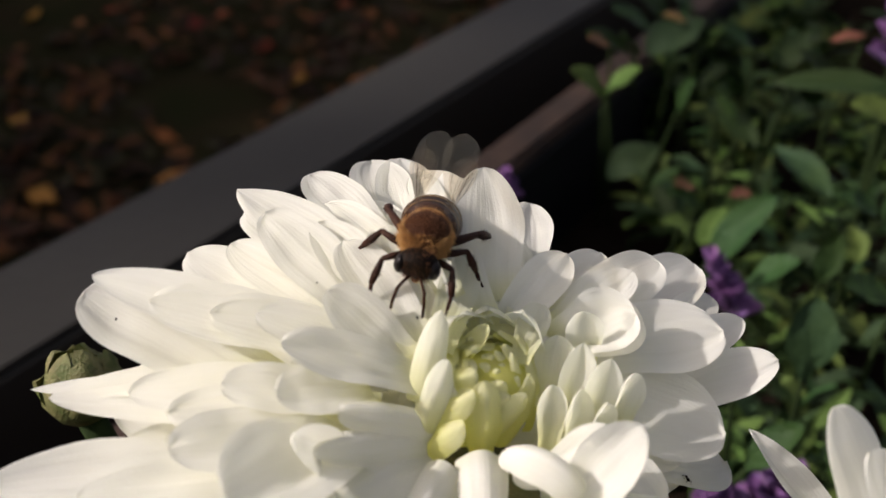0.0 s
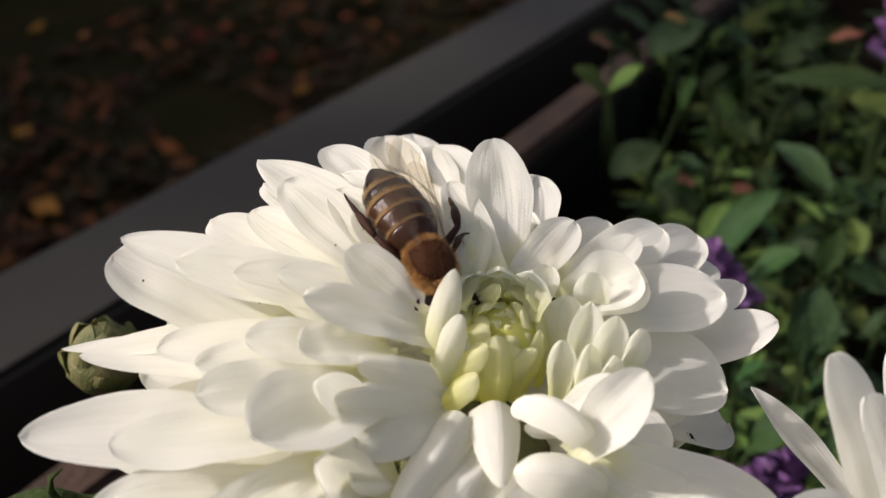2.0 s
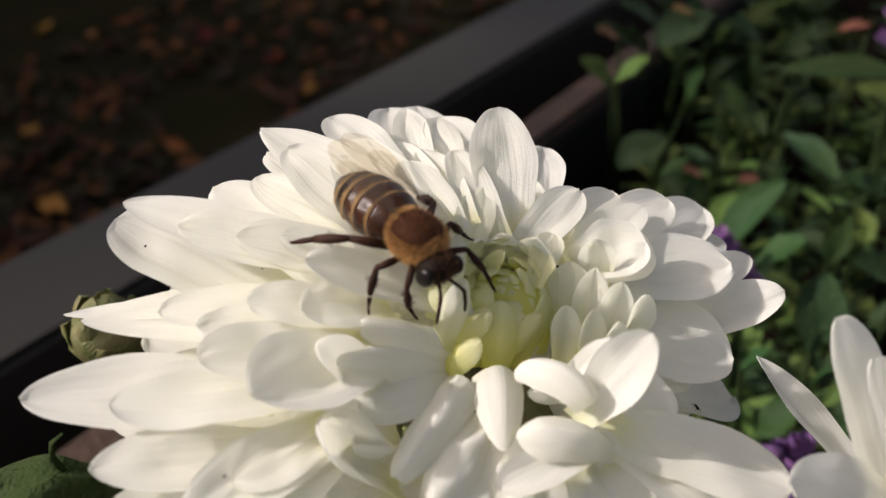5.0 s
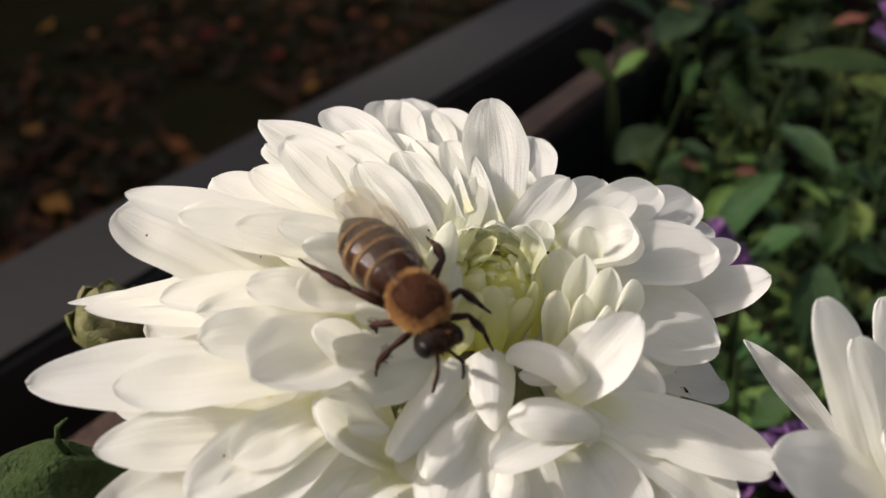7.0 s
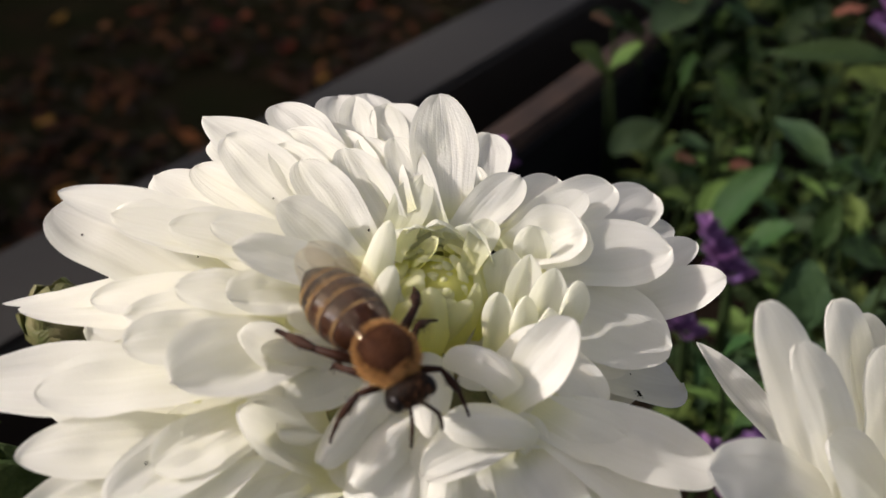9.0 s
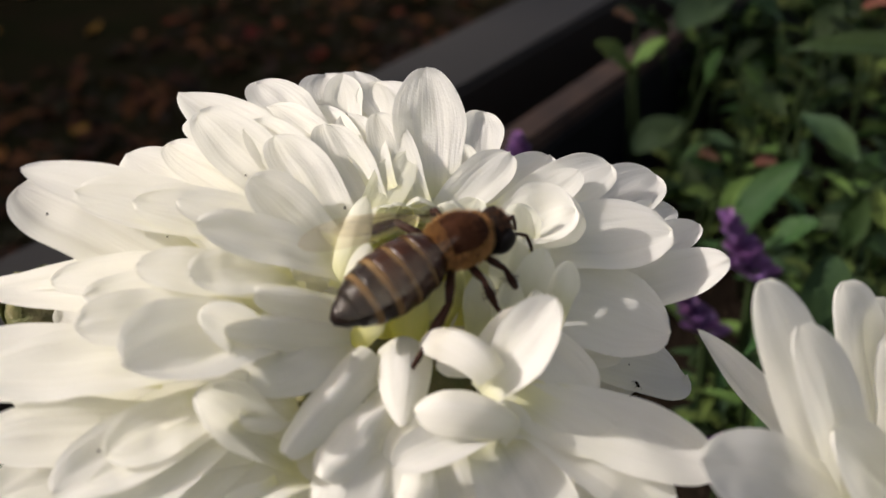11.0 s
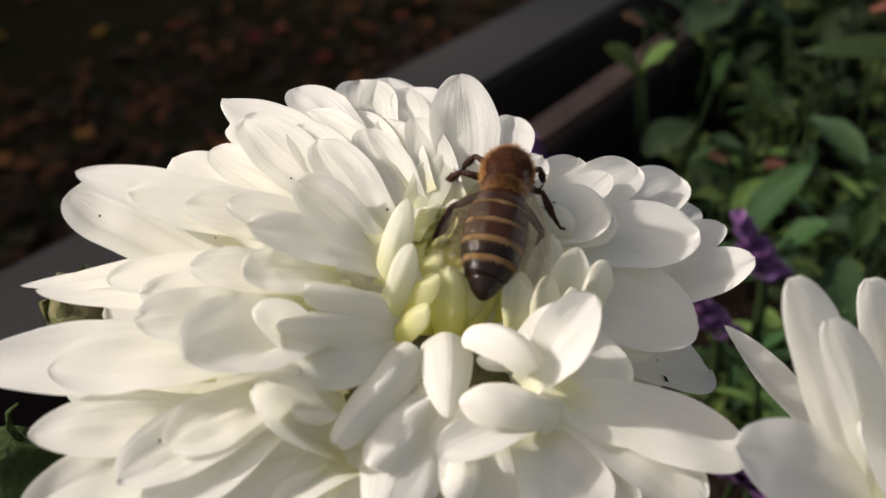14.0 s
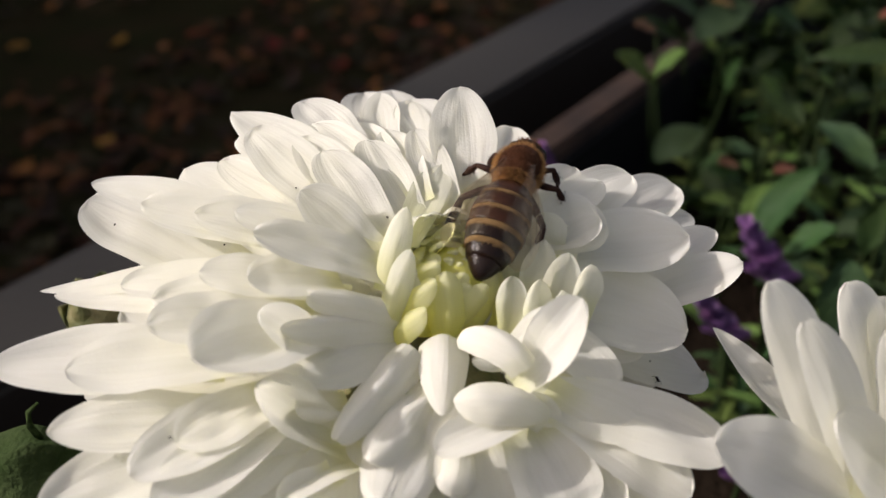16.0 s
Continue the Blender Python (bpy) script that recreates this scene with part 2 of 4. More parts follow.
def grid_mesh(name, top, bottom, along, thin=False):
    """A closed thin sheet from two grids of points (rows along, columns across) that share their border."""
    nv, nu = len(top), len(top[0])
    verts, faces, att, side, ids = [], [], [], [], {}
    for i in range(nv):
        for j in range(nu):
            ids["t", i, j] = len(verts)
            verts.append(top[i][j])
            att.append(along[i])
            side.append(j / (nu - 1))
    for i in range(nv):
        for j in range(nu):
            if thin or i in (0, nv - 1) or j in (0, nu - 1):
                ids["b", i, j] = ids["t", i, j]
            else:
                ids["b", i, j] = len(verts)
                verts.append(bottom[i][j])
                att.append(along[i])
                side.append(j / (nu - 1))
    for i in range(nv - 1):
        for j in range(nu - 1):
            faces.append([ids["t", i, j], ids["t", i, j + 1], ids["t", i + 1, j + 1], ids["t", i + 1, j]])
            if thin:
                continue
            faces.append([ids["b", i + 1, j], ids["b", i + 1, j + 1], ids["b", i, j + 1], ids["b", i, j]])
    me = bpy.data.meshes.new(name)
    me.from_pydata(verts, [], faces)
    me.attributes.new("along", "FLOAT", "POINT").data.foreach_set("value", att)
    me.attributes.new("across", "FLOAT", "POINT").data.foreach_set("value", side)
    me.update()
    rim = {ids["t", i, j] for i in range(nv) for j in range(nu) if i in (0, nv - 1) or j in (0, nu - 1)}
    for e in me.edges:
        e.use_edge_sharp = e.vertices[0] in rim and e.vertices[1] in rim
    return me


def blade(name, base, tip, normal, width, bend, cup, point, thick, ridge=0.0, neck=0.4, wide=0.58, nu=9, nv=15, ripple=0.0, twist=0.0, seed=0.0, blunt=0.0):
    """A petal or leaf from base to tip: bend in degrees along it (plus: tip droops), cup across it, point 0 round to 1 sharp."""
    chord = tip - base
    length = chord.length
    y = chord.normalized()
    z = (normal - y * normal.dot(y)).normalized()
    x = y.cross(z)
    ys, zs, a, b = [0.0], [0.0], 0.0, 0.0
    steps = [1 - (1 - i / (nv - 1)) ** 1.35 for i in range(nv)]
    for i in range(1, nv):
        s, ds = (steps[i] + steps[i - 1]) / 2, steps[i] - steps[i - 1]
        phi = radians(bend) * (0.5 - s)
        a += math.cos(phi) * ds
        b += math.sin(phi) * ds
        ys.append(a)
        zs.append(b)
    k = length / math.hypot(a, b)
    lean = math.atan2(b, a)
    top, bottom, along = [], [], []
    for i in range(nv):
        s = steps[i]
        along.append(s)
        py = k * (ys[i] * math.cos(lean) + zs[i] * math.sin(lean))
        pz = k * (zs[i] * math.cos(lean) - ys[i] * math.sin(lean))
        phi = radians(bend) * (0.5 - s) - lean
        if s < wide:
            u = s / wide
            w = neck + (1 - neck) * u * u * (3 - 2 * u)
        else:
            u = (s - wide) / (1 - wide)
            w = max(0.0, 1 - u ** (2.3 - 0.8 * point)) ** (0.5 + 0.5 * max(0.0, point - 0.4))
            w = blunt + (1 - blunt) * w
        w *= width / 2 * (1 + ripple * 0.5 * noise.noise(Vector((s * 3, seed, 0.3))))
        row_t, row_b = [], []
        for j in range(nu):
            q = 2 * j / (nu - 1) - 1
            tw = radians(twist) * s
            dx, h = w * q, w * (cup * 1.6 * q * q - cup * 0.6) + ridge * width * math.cos(3 * math.pi * q) * min(1, 3 * (1 - s)) * min(1, 4 * s)
            h += ripple * width * 0.5 * noise.noise(Vector((q * 1.3 + seed, s * 4, seed * 1.7)))
            dx, h = dx * math.cos(tw) - h * math.sin(tw), dx * math.sin(tw) + h * math.cos(tw)
            for row, off in ((row_t, 0.0), (row_b, -thick)):
                hh = h + off
                row.append(base + x * dx + y * (py - hh * math.sin(phi)) + z * (pz + hh * math.cos(phi)))
        top.append(row_t)
        bottom.append(row_b)
    return grid_mesh(name, top, bottom, along, thick == 0)


def polar(az, el, r):
    """A place r millimetres off, by azimuth and elevation in degrees."""
    a, e = radians(az), radians(el)
    return Vector((math.cos(a) * math.cos(e), math.sin(a) * math.cos(e), math.sin(e))) * (r / 1000)


def tube(bm, points, radii, sides=6):
    """Adds a tapered tube through points to bm."""
    rings = []
    for i, p in enumerate(points):
        d = (Vector(points[min(i + 1, len(points) - 1)]) - Vector(points[max(i - 1, 0)])).normalized()
        u = d.cross(Vector((0.31, 0.17, 0.93))).normalized()
        v = d.cross(u)
        rings.append([bm.verts.new(Vector(p) + (u * math.cos(6.28319 * k / sides) + v * math.sin(6.28319 * k / sides)) * radii[i]) for k in range(sides)])
    for r, s in zip(rings, rings[1:]):
        for k in range(sides):
            bm.faces.new((r[k], r[(k + 1) % sides], s[(k + 1) % sides], s[k]))
    bm.faces.new(rings[0][::-1])
    bm.faces.new(rings[-1])
    return bm


def lathe(bm, profile, sides=20, squash=1.0):
    """Adds a body turned round the y axis from (y, radius) pairs."""
    rings = [[bm.verts.new((r * math.cos(6.28319 * k / sides), y, r * squash * math.sin(6.28319 * k / sides))) for k in range(sides)] for y, r in profile]
    for r, s in zip(rings, rings[1:]):
        for k in range(sides):
            bm.faces.new((r[k], r[(k + 1) % sides], s[(k + 1) % sides], s[k]))
    bm.faces.new(rings[0][::-1])
    bm.faces.new(rings[-1])
    bmesh.ops.recalc_face_normals(bm, faces=bm.faces[:])
    return bm


def ball(bm, centre, radii, u=16, v=10):
    bmesh.ops.create_uvsphere(bm, u_segments=u, v_segments=v, radius=1.0, matrix=Matrix.Translation(centre) @ Matrix.Diagonal((*radii, 1)))
    return bm


def box(bm, lo, hi, bevel=0.0):
    lo, hi = Vector(lo), Vector(hi)
    got = bmesh.ops.create_cube(bm, size=1.0, matrix=Matrix.Translation((lo + hi) / 2) @ Matrix.Diagonal((*(hi - lo), 1)))
    if bevel:
        edges = list({e for v in got["verts"] for e in v.link_edges})
        bmesh.ops.bevel(bm, geom=edges, offset=bevel, segments=2, affect="EDGES")
    return bm

# ---- ground, rail, planter ----
ALONG = Vector((0.515, 0.857, 0.0))      # the way the rail and the planter run
ACROSS = Vector((-0.857, 0.515, 0.0))


def run_pose(at):
    """A pose at a place with x along the rail and y across it, away from the flowers."""
    m = Matrix((ALONG, ACROSS, Vector((0, 0, 1)))).transposed().to_4x4()
    return Matrix.Translation(at) @ m


bm = bmesh.new()
bmesh.ops.create_grid(bm, x_segments=60, y_segments=60, size=6.0)
for v in bm.verts:
    v.co.z = 0.02 * noise.noise(v.co * 2.3)
far = [bm.verts.new((sx * 400, sy * 400, -0.03)) for sx, sy in ((-1, -1), (1, -1), (1, 1), (-1, 1))]
bm.faces.new(far)
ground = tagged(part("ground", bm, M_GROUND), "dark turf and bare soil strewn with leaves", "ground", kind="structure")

bm = bmesh.new()
box(bm, (-0.6, -0.005, -0.045), (1.6, 0.0325, 0.0), 0.002)
rail = part("rail", bm, M_RAIL, smooth=False)
rail.matrix_world = run_pose((-0.095, 0.178, 0.77))
tagged(rail, "dark grey painted flat rail behind the planter", "rail", kind="structure")

planter = tagged(new("planter"), "brown planter box with dark soil under the flowers", "planter")
planter.matrix_world = run_pose((0.0490, 0.2990, 0.783))
bm = bmesh.new()
box(bm, (-0.55, 0.0, -0.16), (0.45, 0.0115, 0.0), 0.0015)
part("wall", bm, M_BOARD, planter, smooth=False)
bm = bmesh.new()
box(bm, (-0.55, -0.30, -0.16), (0.45, -0.291, 0.0), 0.0015)
part("wall", bm, M_BOARD, planter, smooth=False)
for a in (-0.55, 0.441):
    bm = bmesh.new()
    box(bm, (a, -0.2908, -0.16), (a + 0.009, -0.0002, -0.003), 0.0015)
    part("end_wall", bm, M_BOARD, planter, smooth=False)
bm = bmesh.new()
box(bm, (-0.5408, -0.2908, -0.15), (0.4408, -0.0002, -0.038))
part("soil", bm, M_SOIL, planter, "dark crumbly potting soil", False)
# added sheet that paints the wall's inner face dark, as shade would
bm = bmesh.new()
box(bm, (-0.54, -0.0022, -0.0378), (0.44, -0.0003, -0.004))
part("liner", bm, M_WALL_SHADE, planter, "thin black sheet added as shade inside the planter wall", False)
for a in (-0.4, 0.3):
    for b in (-0.2, -0.1):
        bm = bmesh.new()
        box(bm, (a - 0.02, b - 0.02, -0.783), (a + 0.02, b + 0.02, -0.1602), 0.001)
        part("leg", bm, M_RAIL, planter, smooth=False)
for a in (-0.5, 0.4, 1.4):
    bm = bmesh.new()
    box(bm, (a - 0.015, 0.002, -0.77), (a + 0.015, 0.030, -0.0452), 0.001)
    part("post", bm, M_RAIL, rail, smooth=False)

# ---- unseen trees: a row to shade the ground, one added for the bedding plants ----
def shade_tree(x, y, height, rnd):
    root = tagged(new("tree"), "unseen tall leafy garden tree shading the ground", "tree", "trees beyond the garden")
    root.location = (x, y, 0.0)
    bm = bmesh.new()
    tube(bm, [(0, 0, -0.03), (0.03, 0, 1.0), (-0.02, 0.03, height * 0.8)], [0.14, 0.11, 0.04], 10)
    for k in range(7):
        a, h = k * 137.5, height * (0.3 + 0.08 * k)
        tube(bm, [(0, 0, h), polar(a, 35, 900) + Vector((0, 0, h))], [0.04, 0.012], 6)
    part("trunk", bm, M_BARK, root)
    verts, faces = [], []
    for k in range(5200):
        d = Vector((rnd.gauss(0, 0.42), rnd.gauss(0, 0.42), 0))
        z = rnd.uniform(0.12, 1.0)
        c = Vector((d.x * 1.6, d.y * 1.6, z * height + 0.2 * noise.noise(d * 2)))
        if noise.noise(c * 1.5) < -0.22:
            continue
        u = Vector((rnd.gauss(0, 1), rnd.gauss(0, 1), rnd.gauss(0, 0.6))).normalized()
        w = u.cross(Vector((rnd.gauss(0, 1), rnd.gauss(0, 1), rnd.gauss(0, 1)))).normalized()
        n0 = len(verts)
        verts += [c, c + u * 0.07 + w * 0.045, c + u * 0.15, c + u * 0.07 - w * 0.045]
        faces.append((n0, n0 + 1, n0 + 2, n0 + 3))
    me = bpy.data.meshes.new("crown")
    me.from_pydata(verts, [], faces)
    part("crown", me, M_LEAF, root)
    return root


# out of view; its crown is placed to block sun from the bedding plants
def plant_shade_tree(x, y, crown_at, radius, rnd):
    root = tagged(new("tree"), "unseen leafy tree with a round crown, added to shade the bedding plants", "tree", "trees beyond the garden")
    root.location = (x, y, 0.0)
    bm = bmesh.new()
    tube(bm, [(0, 0, -0.03), (0.03, 0, 1.5), (-0.02, 0.03, crown_at + radius * 0.5)], [0.12, 0.10, 0.03], 10)
    for k in range(8):
        h = crown_at - radius * 0.8 + radius * 0.15 * k
        tube(bm, [(0, 0, h), polar(k * 137.5, 30, radius * 750) + Vector((0, 0, h))], [0.03, 0.008], 6)
    part("trunk", bm, M_BARK, root)
    verts, faces = [], []
    for k in range(820):
        d = Vector((rnd.gauss(0, 1), rnd.gauss(0, 1), rnd.gauss(0, 1))).normalized() * radius * rnd.random() ** 0.4
        if noise.noise(d * 3.0) < -0.25:
            continue
        c = d + Vector((0, 0, crown_at))
        u = Vector((rnd.gauss(0, 1), rnd.gauss(0, 1), rnd.gauss(0, 0.6))).normalized()
        w = u.cross(Vector((rnd.gauss(0, 1), rnd.gauss(0, 1), rnd.gauss(0, 1)))).normalized()
        n0 = len(verts)
        verts += [c, c + u * 0.07 + w * 0.045, c + u * 0.14, c + u * 0.07 - w * 0.045]
        faces.append((n0, n0 + 1, n0 + 2, n0 + 3))
    me = bpy.data.meshes.new("crown")
    me.from_pydata(verts, [], faces)
    part("crown", me, M_LEAF, root)
    return root


# the unseen trees turn and rise with the sun to keep their shade in place
TREES = Matrix.Rotation(radians(SUN_AZ - 147.0), 3, "Z")
RISE = math.tan(radians(SUN_EL))
tree_rnd = random.Random(17)
plant_shade_tree(*(TREES @ Vector((-4.5, 4.08, 0))).xy, 6.07 * RISE + 0.8, 0.78, random.Random(8))
for k in range(8):
    s = -2.6 + 1.1 * k
    shade_tree(*(TREES @ Vector((-5.2 + 0.574 * s, 3.6 + 0.819 * s + tree_rnd.uniform(-0.2, 0.2), 0))).xy, 6.86 * RISE + tree_rnd.uniform(-0.25, 0.05), tree_rnd)

# ---- the white chrysanthemum ----
flower = tagged(new("chrysanthemum"), "large white double chrysanthemum with a pale green heart", "flower")
flower.location = (0.0, 0.058, 0.846)
AXIS = Vector((0.15, -0.36, 0.92)).normalized()
TILT_HEAD = Vector((0, 0, 1)).rotation_difference(AXIS).to_matrix()
HEART_AT = Vector((0.0030, 0.0034, 0.0062))
serial = itertools.count()


def lay(base, tip, width, bend=12, cup=0.14, point=0.3, neck=0.66, wide=0.62, roll=0, blunt=0.0, wrinkle=0.12, mat=None, owner=None, inward=False):
    """One petal from base to tip, millimetres from the flower's middle; its inner face looks along the flower's axis, or at the heart."""
    base, tip = Vector(base) / 1000, Vector(tip) / 1000
    y = (tip - base).normalized()
    n = AXIS - y * AXIS.dot(y)
    if inward:
        mid = (tip + base) / 2 - HEART_AT
        n = AXIS * mid.dot(AXIS) - mid
        n = n - y * n.dot(y)
    n = Matrix.Rotation(radians(roll), 3, y) @ n.normalized()
    k = next(serial)
    me = blade("petal", base, tip, n, width / 1000, bend, cup, point, 0.00010, ridge=0.011, neck=neck, wide=wide, nu=13, nv=22, ripple=wrinkle, seed=k * 0.37, blunt=blunt)
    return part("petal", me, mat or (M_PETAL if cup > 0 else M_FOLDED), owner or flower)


def whorl_petal(az, el, reach, width, bend=15, roll=0, owner=None, lean=TILT_HEAD, up=0.0):
    """A petal of a regular whorl round the flower's axis."""
    return lay((lean @ (polar(az, el * 0.6, 4.5) + Vector((0, 0, up)))) * 1000, (lean @ (polar(az, el, reach) + Vector((0, 0, up)))) * 1000, width, bend, 0.14, 0.35, roll=roll, owner=owner)


# whorls from the outside in, base and tip in millimetres
# back of the head, outermost first
lay((-0.6, 9.8, 12.6), (-4.0, 28.2, 13.9), 6.1, -6, 0.12, 0.25)
lay((-3.4, 13.9, 12.9), (-6.6, 27.9, 13.8), 5.4, 8, 0.15, 0.25)
lay((2.4, 15.2, 12.2), (-1.8, 25.9, 13.6), 5.4, 8, 0.15, 0.3)
lay((3.8, 16.0, 11.2), (0.7, 26.7, 12.7), 3.9, 5, 0.1, 0.3)
lay((-4.3, 11.5, 13.4), (-11.4, 21.6, 15.5), 4.7, 14, 0.12, 0.25)
lay((4.1, 9.1, 10.7), (3.3, 18.3, 17.7), 5.8, -8, 0.16, 0.42, wide=0.55)
lay((7.4, 15.2, 9.9), (7.7, 22.9, 12.0), 3.8, -6, 0.3, 0.25)
lay((6.1, 12.1, 9.8), (6.1, 17.3, 11.4), 2.7, -6, 0.2, 0.3)
lay((-5.6, 8.9, 13.1), (-16.8, 17.0, 16.3), 5.0, 8, 0.15, 0.75, wide=0.5)
lay((-8.4, 10.8, 12.3), (-16.6, 17.9, 13.7), 4.0, 5, 0.1, 0.3)
lay((-1.8, 8.4, 12.8), (-9.7, 16.9, 15.1), 4.0, 14, 0.14, 0.25)
lay((-0.9, 8.7, 12.6), (-6.6, 18.5, 14.4), 3.9, 12, 0.14, 0.25)
lay((0.6, 6.7, 12.5), (-3.1, 17.0, 14.3), 3.6, 8, 0.16, 0.3)
lay((3.1, 6.2, 11.2), (-0.5, 15.3, 15.0), 3.6, 4, 0.16, 0.3)
# second and third rows behind the heart
lay((-4.0, 3.1, 11.4), (-13.9, 12.7, 16.4), 5.2, 10, 0.14, 0.25)
lay((-2.3, 3.2, 10.9), (-9.8, 12.6, 15.6), 4.5, 12, 0.22, 0.2)
lay((-1.5, 2.1, 11.0), (-7.6, 9.9, 15.5), 4.5, 12, 0.14, 0.3)
lay((0.6, 3.7, 11.1), (-4.5, 13.3, 15.0), 4.2, 6, 0.16, 0.3)
lay((-2.1, 1.1, 10.0), (-8.2, 3.4, 15.2), 4.4, 16, 0.12, 0.25)
lay((-1.4, 0.1, 9.6), (-10.8, -1.9, 14.4), 4.1, 14, 0.12, 0.25)
lay((-1.7, 1.2, 10.0), (-13.1, 1.8, 14.2), 4.0, 14, 0.14, 0.25)
# long petals to one side
lay((-4.6, 3.1, 10.5), (-16.6, 2.9, 13.6), 4.5, 12, 0.14, 0.22)
lay((-6.2, 2.5, 10.8), (-21.1, 3.9, 14.0), 5.0, 12, 0.14, 0.22)
lay((-8.8, 2.2, 11.5), (-25.6, 5.8, 15.0), 4.1, 8, 0.12, 0.7)
lay((-8.4, 4.2, 10.5), (-20.3, 12.6, 12.9), 5.2, 12, 0.12, 0.3)
lay((-6.4, 3.8, 11.6), (-16.7, 12.3, 13.9), 4.4, 10, 0.12, 0.25)
lay((-10.9, 7.8, 10.6), (-22.3, 14.2, 9.9), 2.0, 5, 0.1, 0.4)
lay((-12.8, 1.7, 7.8), (-27.0, 7.3, 12.7), 7.2, 10, 0.12, 0.2, wide=0.66)
lay((-13.2, 0.5, 9.0), (-31.0, 3.5, 6.3), 1.9, 4, 0.1, 0.95)
lay((-7.9, 0.5, 8.4), (-28.9, 1.7, 6.9), 5.3, 8, 0.14, 0.75, wide=0.5)
lay((-6.0, -0.1, 9.3), (-22.0, -0.9, 9.4), 4.1, 10, 0.14, 0.4)
lay((-5.8, -1.4, 9.1), (-14.9, -3.1, 11.8), 4.0, 16, 0.14, 0.4)
lay((-4.3, -0.9, 7.7), (-18.6, -3.8, 10.0), 4.4, 14, 0.14, 0.35)
lay((-13.0, -5.8, 6.0), (-30.6, -6.9, 6.1), 6.3, 10, 0.14, 0.7, wide=0.55)
lay((-10.3, -7.2, 7.4), (-23.2, -9.9, 7.9), 5.5, 12, 0.14, 0.5)
lay((-7.2, -3.8, 8.1), (-17.5, -8.0, 10.5), 5.0, 14, 0.14, 0.3)
lay((-11.6, -8.4, 2.8), (-24.6, -12.0, 4.3), 5.1, 10, 0.14, 0.65)
lay((-14.1, -9.6, 0.6), (-24.8, -15.4, 0.3), 5.9, 10, 0.14, 0.6)
lay((-7.8, -7.2, 4.4), (-17.3, -16.2, 4.0), 5.0, 18, 0.14, 0.35)
lay((-7.8, -7.9, 3.4), (-15.3, -17.9, 2.6), 4.7, 20, 0.14, 0.3)
lay((-7.1, -8.5, 1.8), (-12.9, -16.5, 1.6), 4.6, 22, 0.14, 0.3)
lay((-8.9, -8.2, 4.6), (-14.7, -13.8, 4.7), 4.3, 18, 0.14, 0.3)
lay((-5.7, -3.0, 7.0), (-13.3, -11.8, 10.2), 6.8, 26, 0.16, 0.2)
lay((-5.0, -0.5, 9.5), (-11.0, -4.4, 11.9), 4.3, 18, 0.14, 0.25)
# rolled and curled petals before the heart
lay((-0.4, -1.1, 6.7), (-7.0, -3.8, 10.3), 3.1, 16, -0.55, 0.2, neck=0.95, wide=0.3, blunt=0.3)
lay((-1.2, -1.8, 5.9), (-8.6, -6.8, 9.3), 3.3, 20, -0.45, 0.35, neck=0.9, wide=0.35)
lay((-1.2, -2.6, 5.3), (-7.4, -8.3, 6.3), 4.7, 26, -0.2, 0.3, neck=0.7)
lay((-5.8, -4.2, 4.8), (-9.6, -7.6, 11.1), 3.3, 26, 0.35, 0.3, roll=-25)
lay((-4.2, -9.2, 0.8), (-9.2, -11.7, 8.0), 4.1, -30, 0.55, 0.15, roll=-15)
lay((-4.0, -6.4, 2.3), (-7.1, -10.2, 4.9), 3.3, -36, 0.6, 0.2, roll=20)
lay((-5.9, -4.8, 3.1), (-9.1, -10.3, 8.1), 2.4, 40, -0.4, 0.2)
lay((0.3, -4.1, 5.4), (-4.3, -11.7, 3.2), 3.3, 22, -0.6, 0.3, neck=1.0, wide=0.22, blunt=0.22)
lay((2.8, -3.4, 6.0), (2.9, -9.6, 3.8), 3.9, 14, -0.5, 0.7, neck=0.95, wide=0.1)
lay((2.1, -4.9, 3.2), (-1.1, -14.8, -0.2), 5.5, 16, -0.25, 0.25, neck=0.6, wrinkle=0.3)
lay((1.8, -6.2, 3.6), (-1.9, -12.9, 2.3), 3.4, 20, -0.3, 0.15, wrinkle=0.3)
lay((3.6, -5.9, 2.9), (2.5, -12.5, 0.6), 3.9, 18, -0.2, 0.3)
lay((8.9, -7.9, 6.8), (3.9, -4.1, 6.1), 2.8, 120, -0.6, 0.2, neck=0.9, wide=0.4)
lay((8.0, -7.2, 4.3), (12.6, -7.7, 12.0), 4.4, -22, 0.28, 0.3, neck=0.5, wide=0.55)
lay((7.0, -3.7, 4.3), (11.5, -4.7, 9.1), 3.0, 20, 0.2, 0.3)
lay((8.0, -3.5, 3.6), (4.8, -4.7, 4.9), 1.5, 30, -0.3, 0.2)
lay((10.0, -8.7, 3.2), (3.7, -9.4, 4.9), 3.5, 90, -0.5, 0.25, neck=0.8)
lay((8.8, -9.2, 3.4), (2.5, -12.3, 2.8), 3.2, 34, 0.3, 0.35)
lay((-4.0, -7.6, 0.5), (-4.1, -14.0, -2.3), 5.6, 20, 0.14, 0.3)
lay((-3.7, -9.5, 0.5), (-12.0, -15.4, 1.4), 6.3, 34, 0.4, 0.2)
lay((-4.6, -11.7, 0.3), (-7.7, -16.0, 0.9), 3.3, -20, 0.5, 0.3)
lay((4.9, -9.1, 1.2), (6.5, -13.4, -2.8), 5.5, 20, 0.14, 0.35)
lay((4.2, -10.7, 1.5), (3.5, -13.4, -0.2), 2.9, 60, -0.3, 0.2)
lay((8.6, -8.5, 1.8), (12.0, -13.9, -2.0), 6.6, 24, 0.14, 0.3)
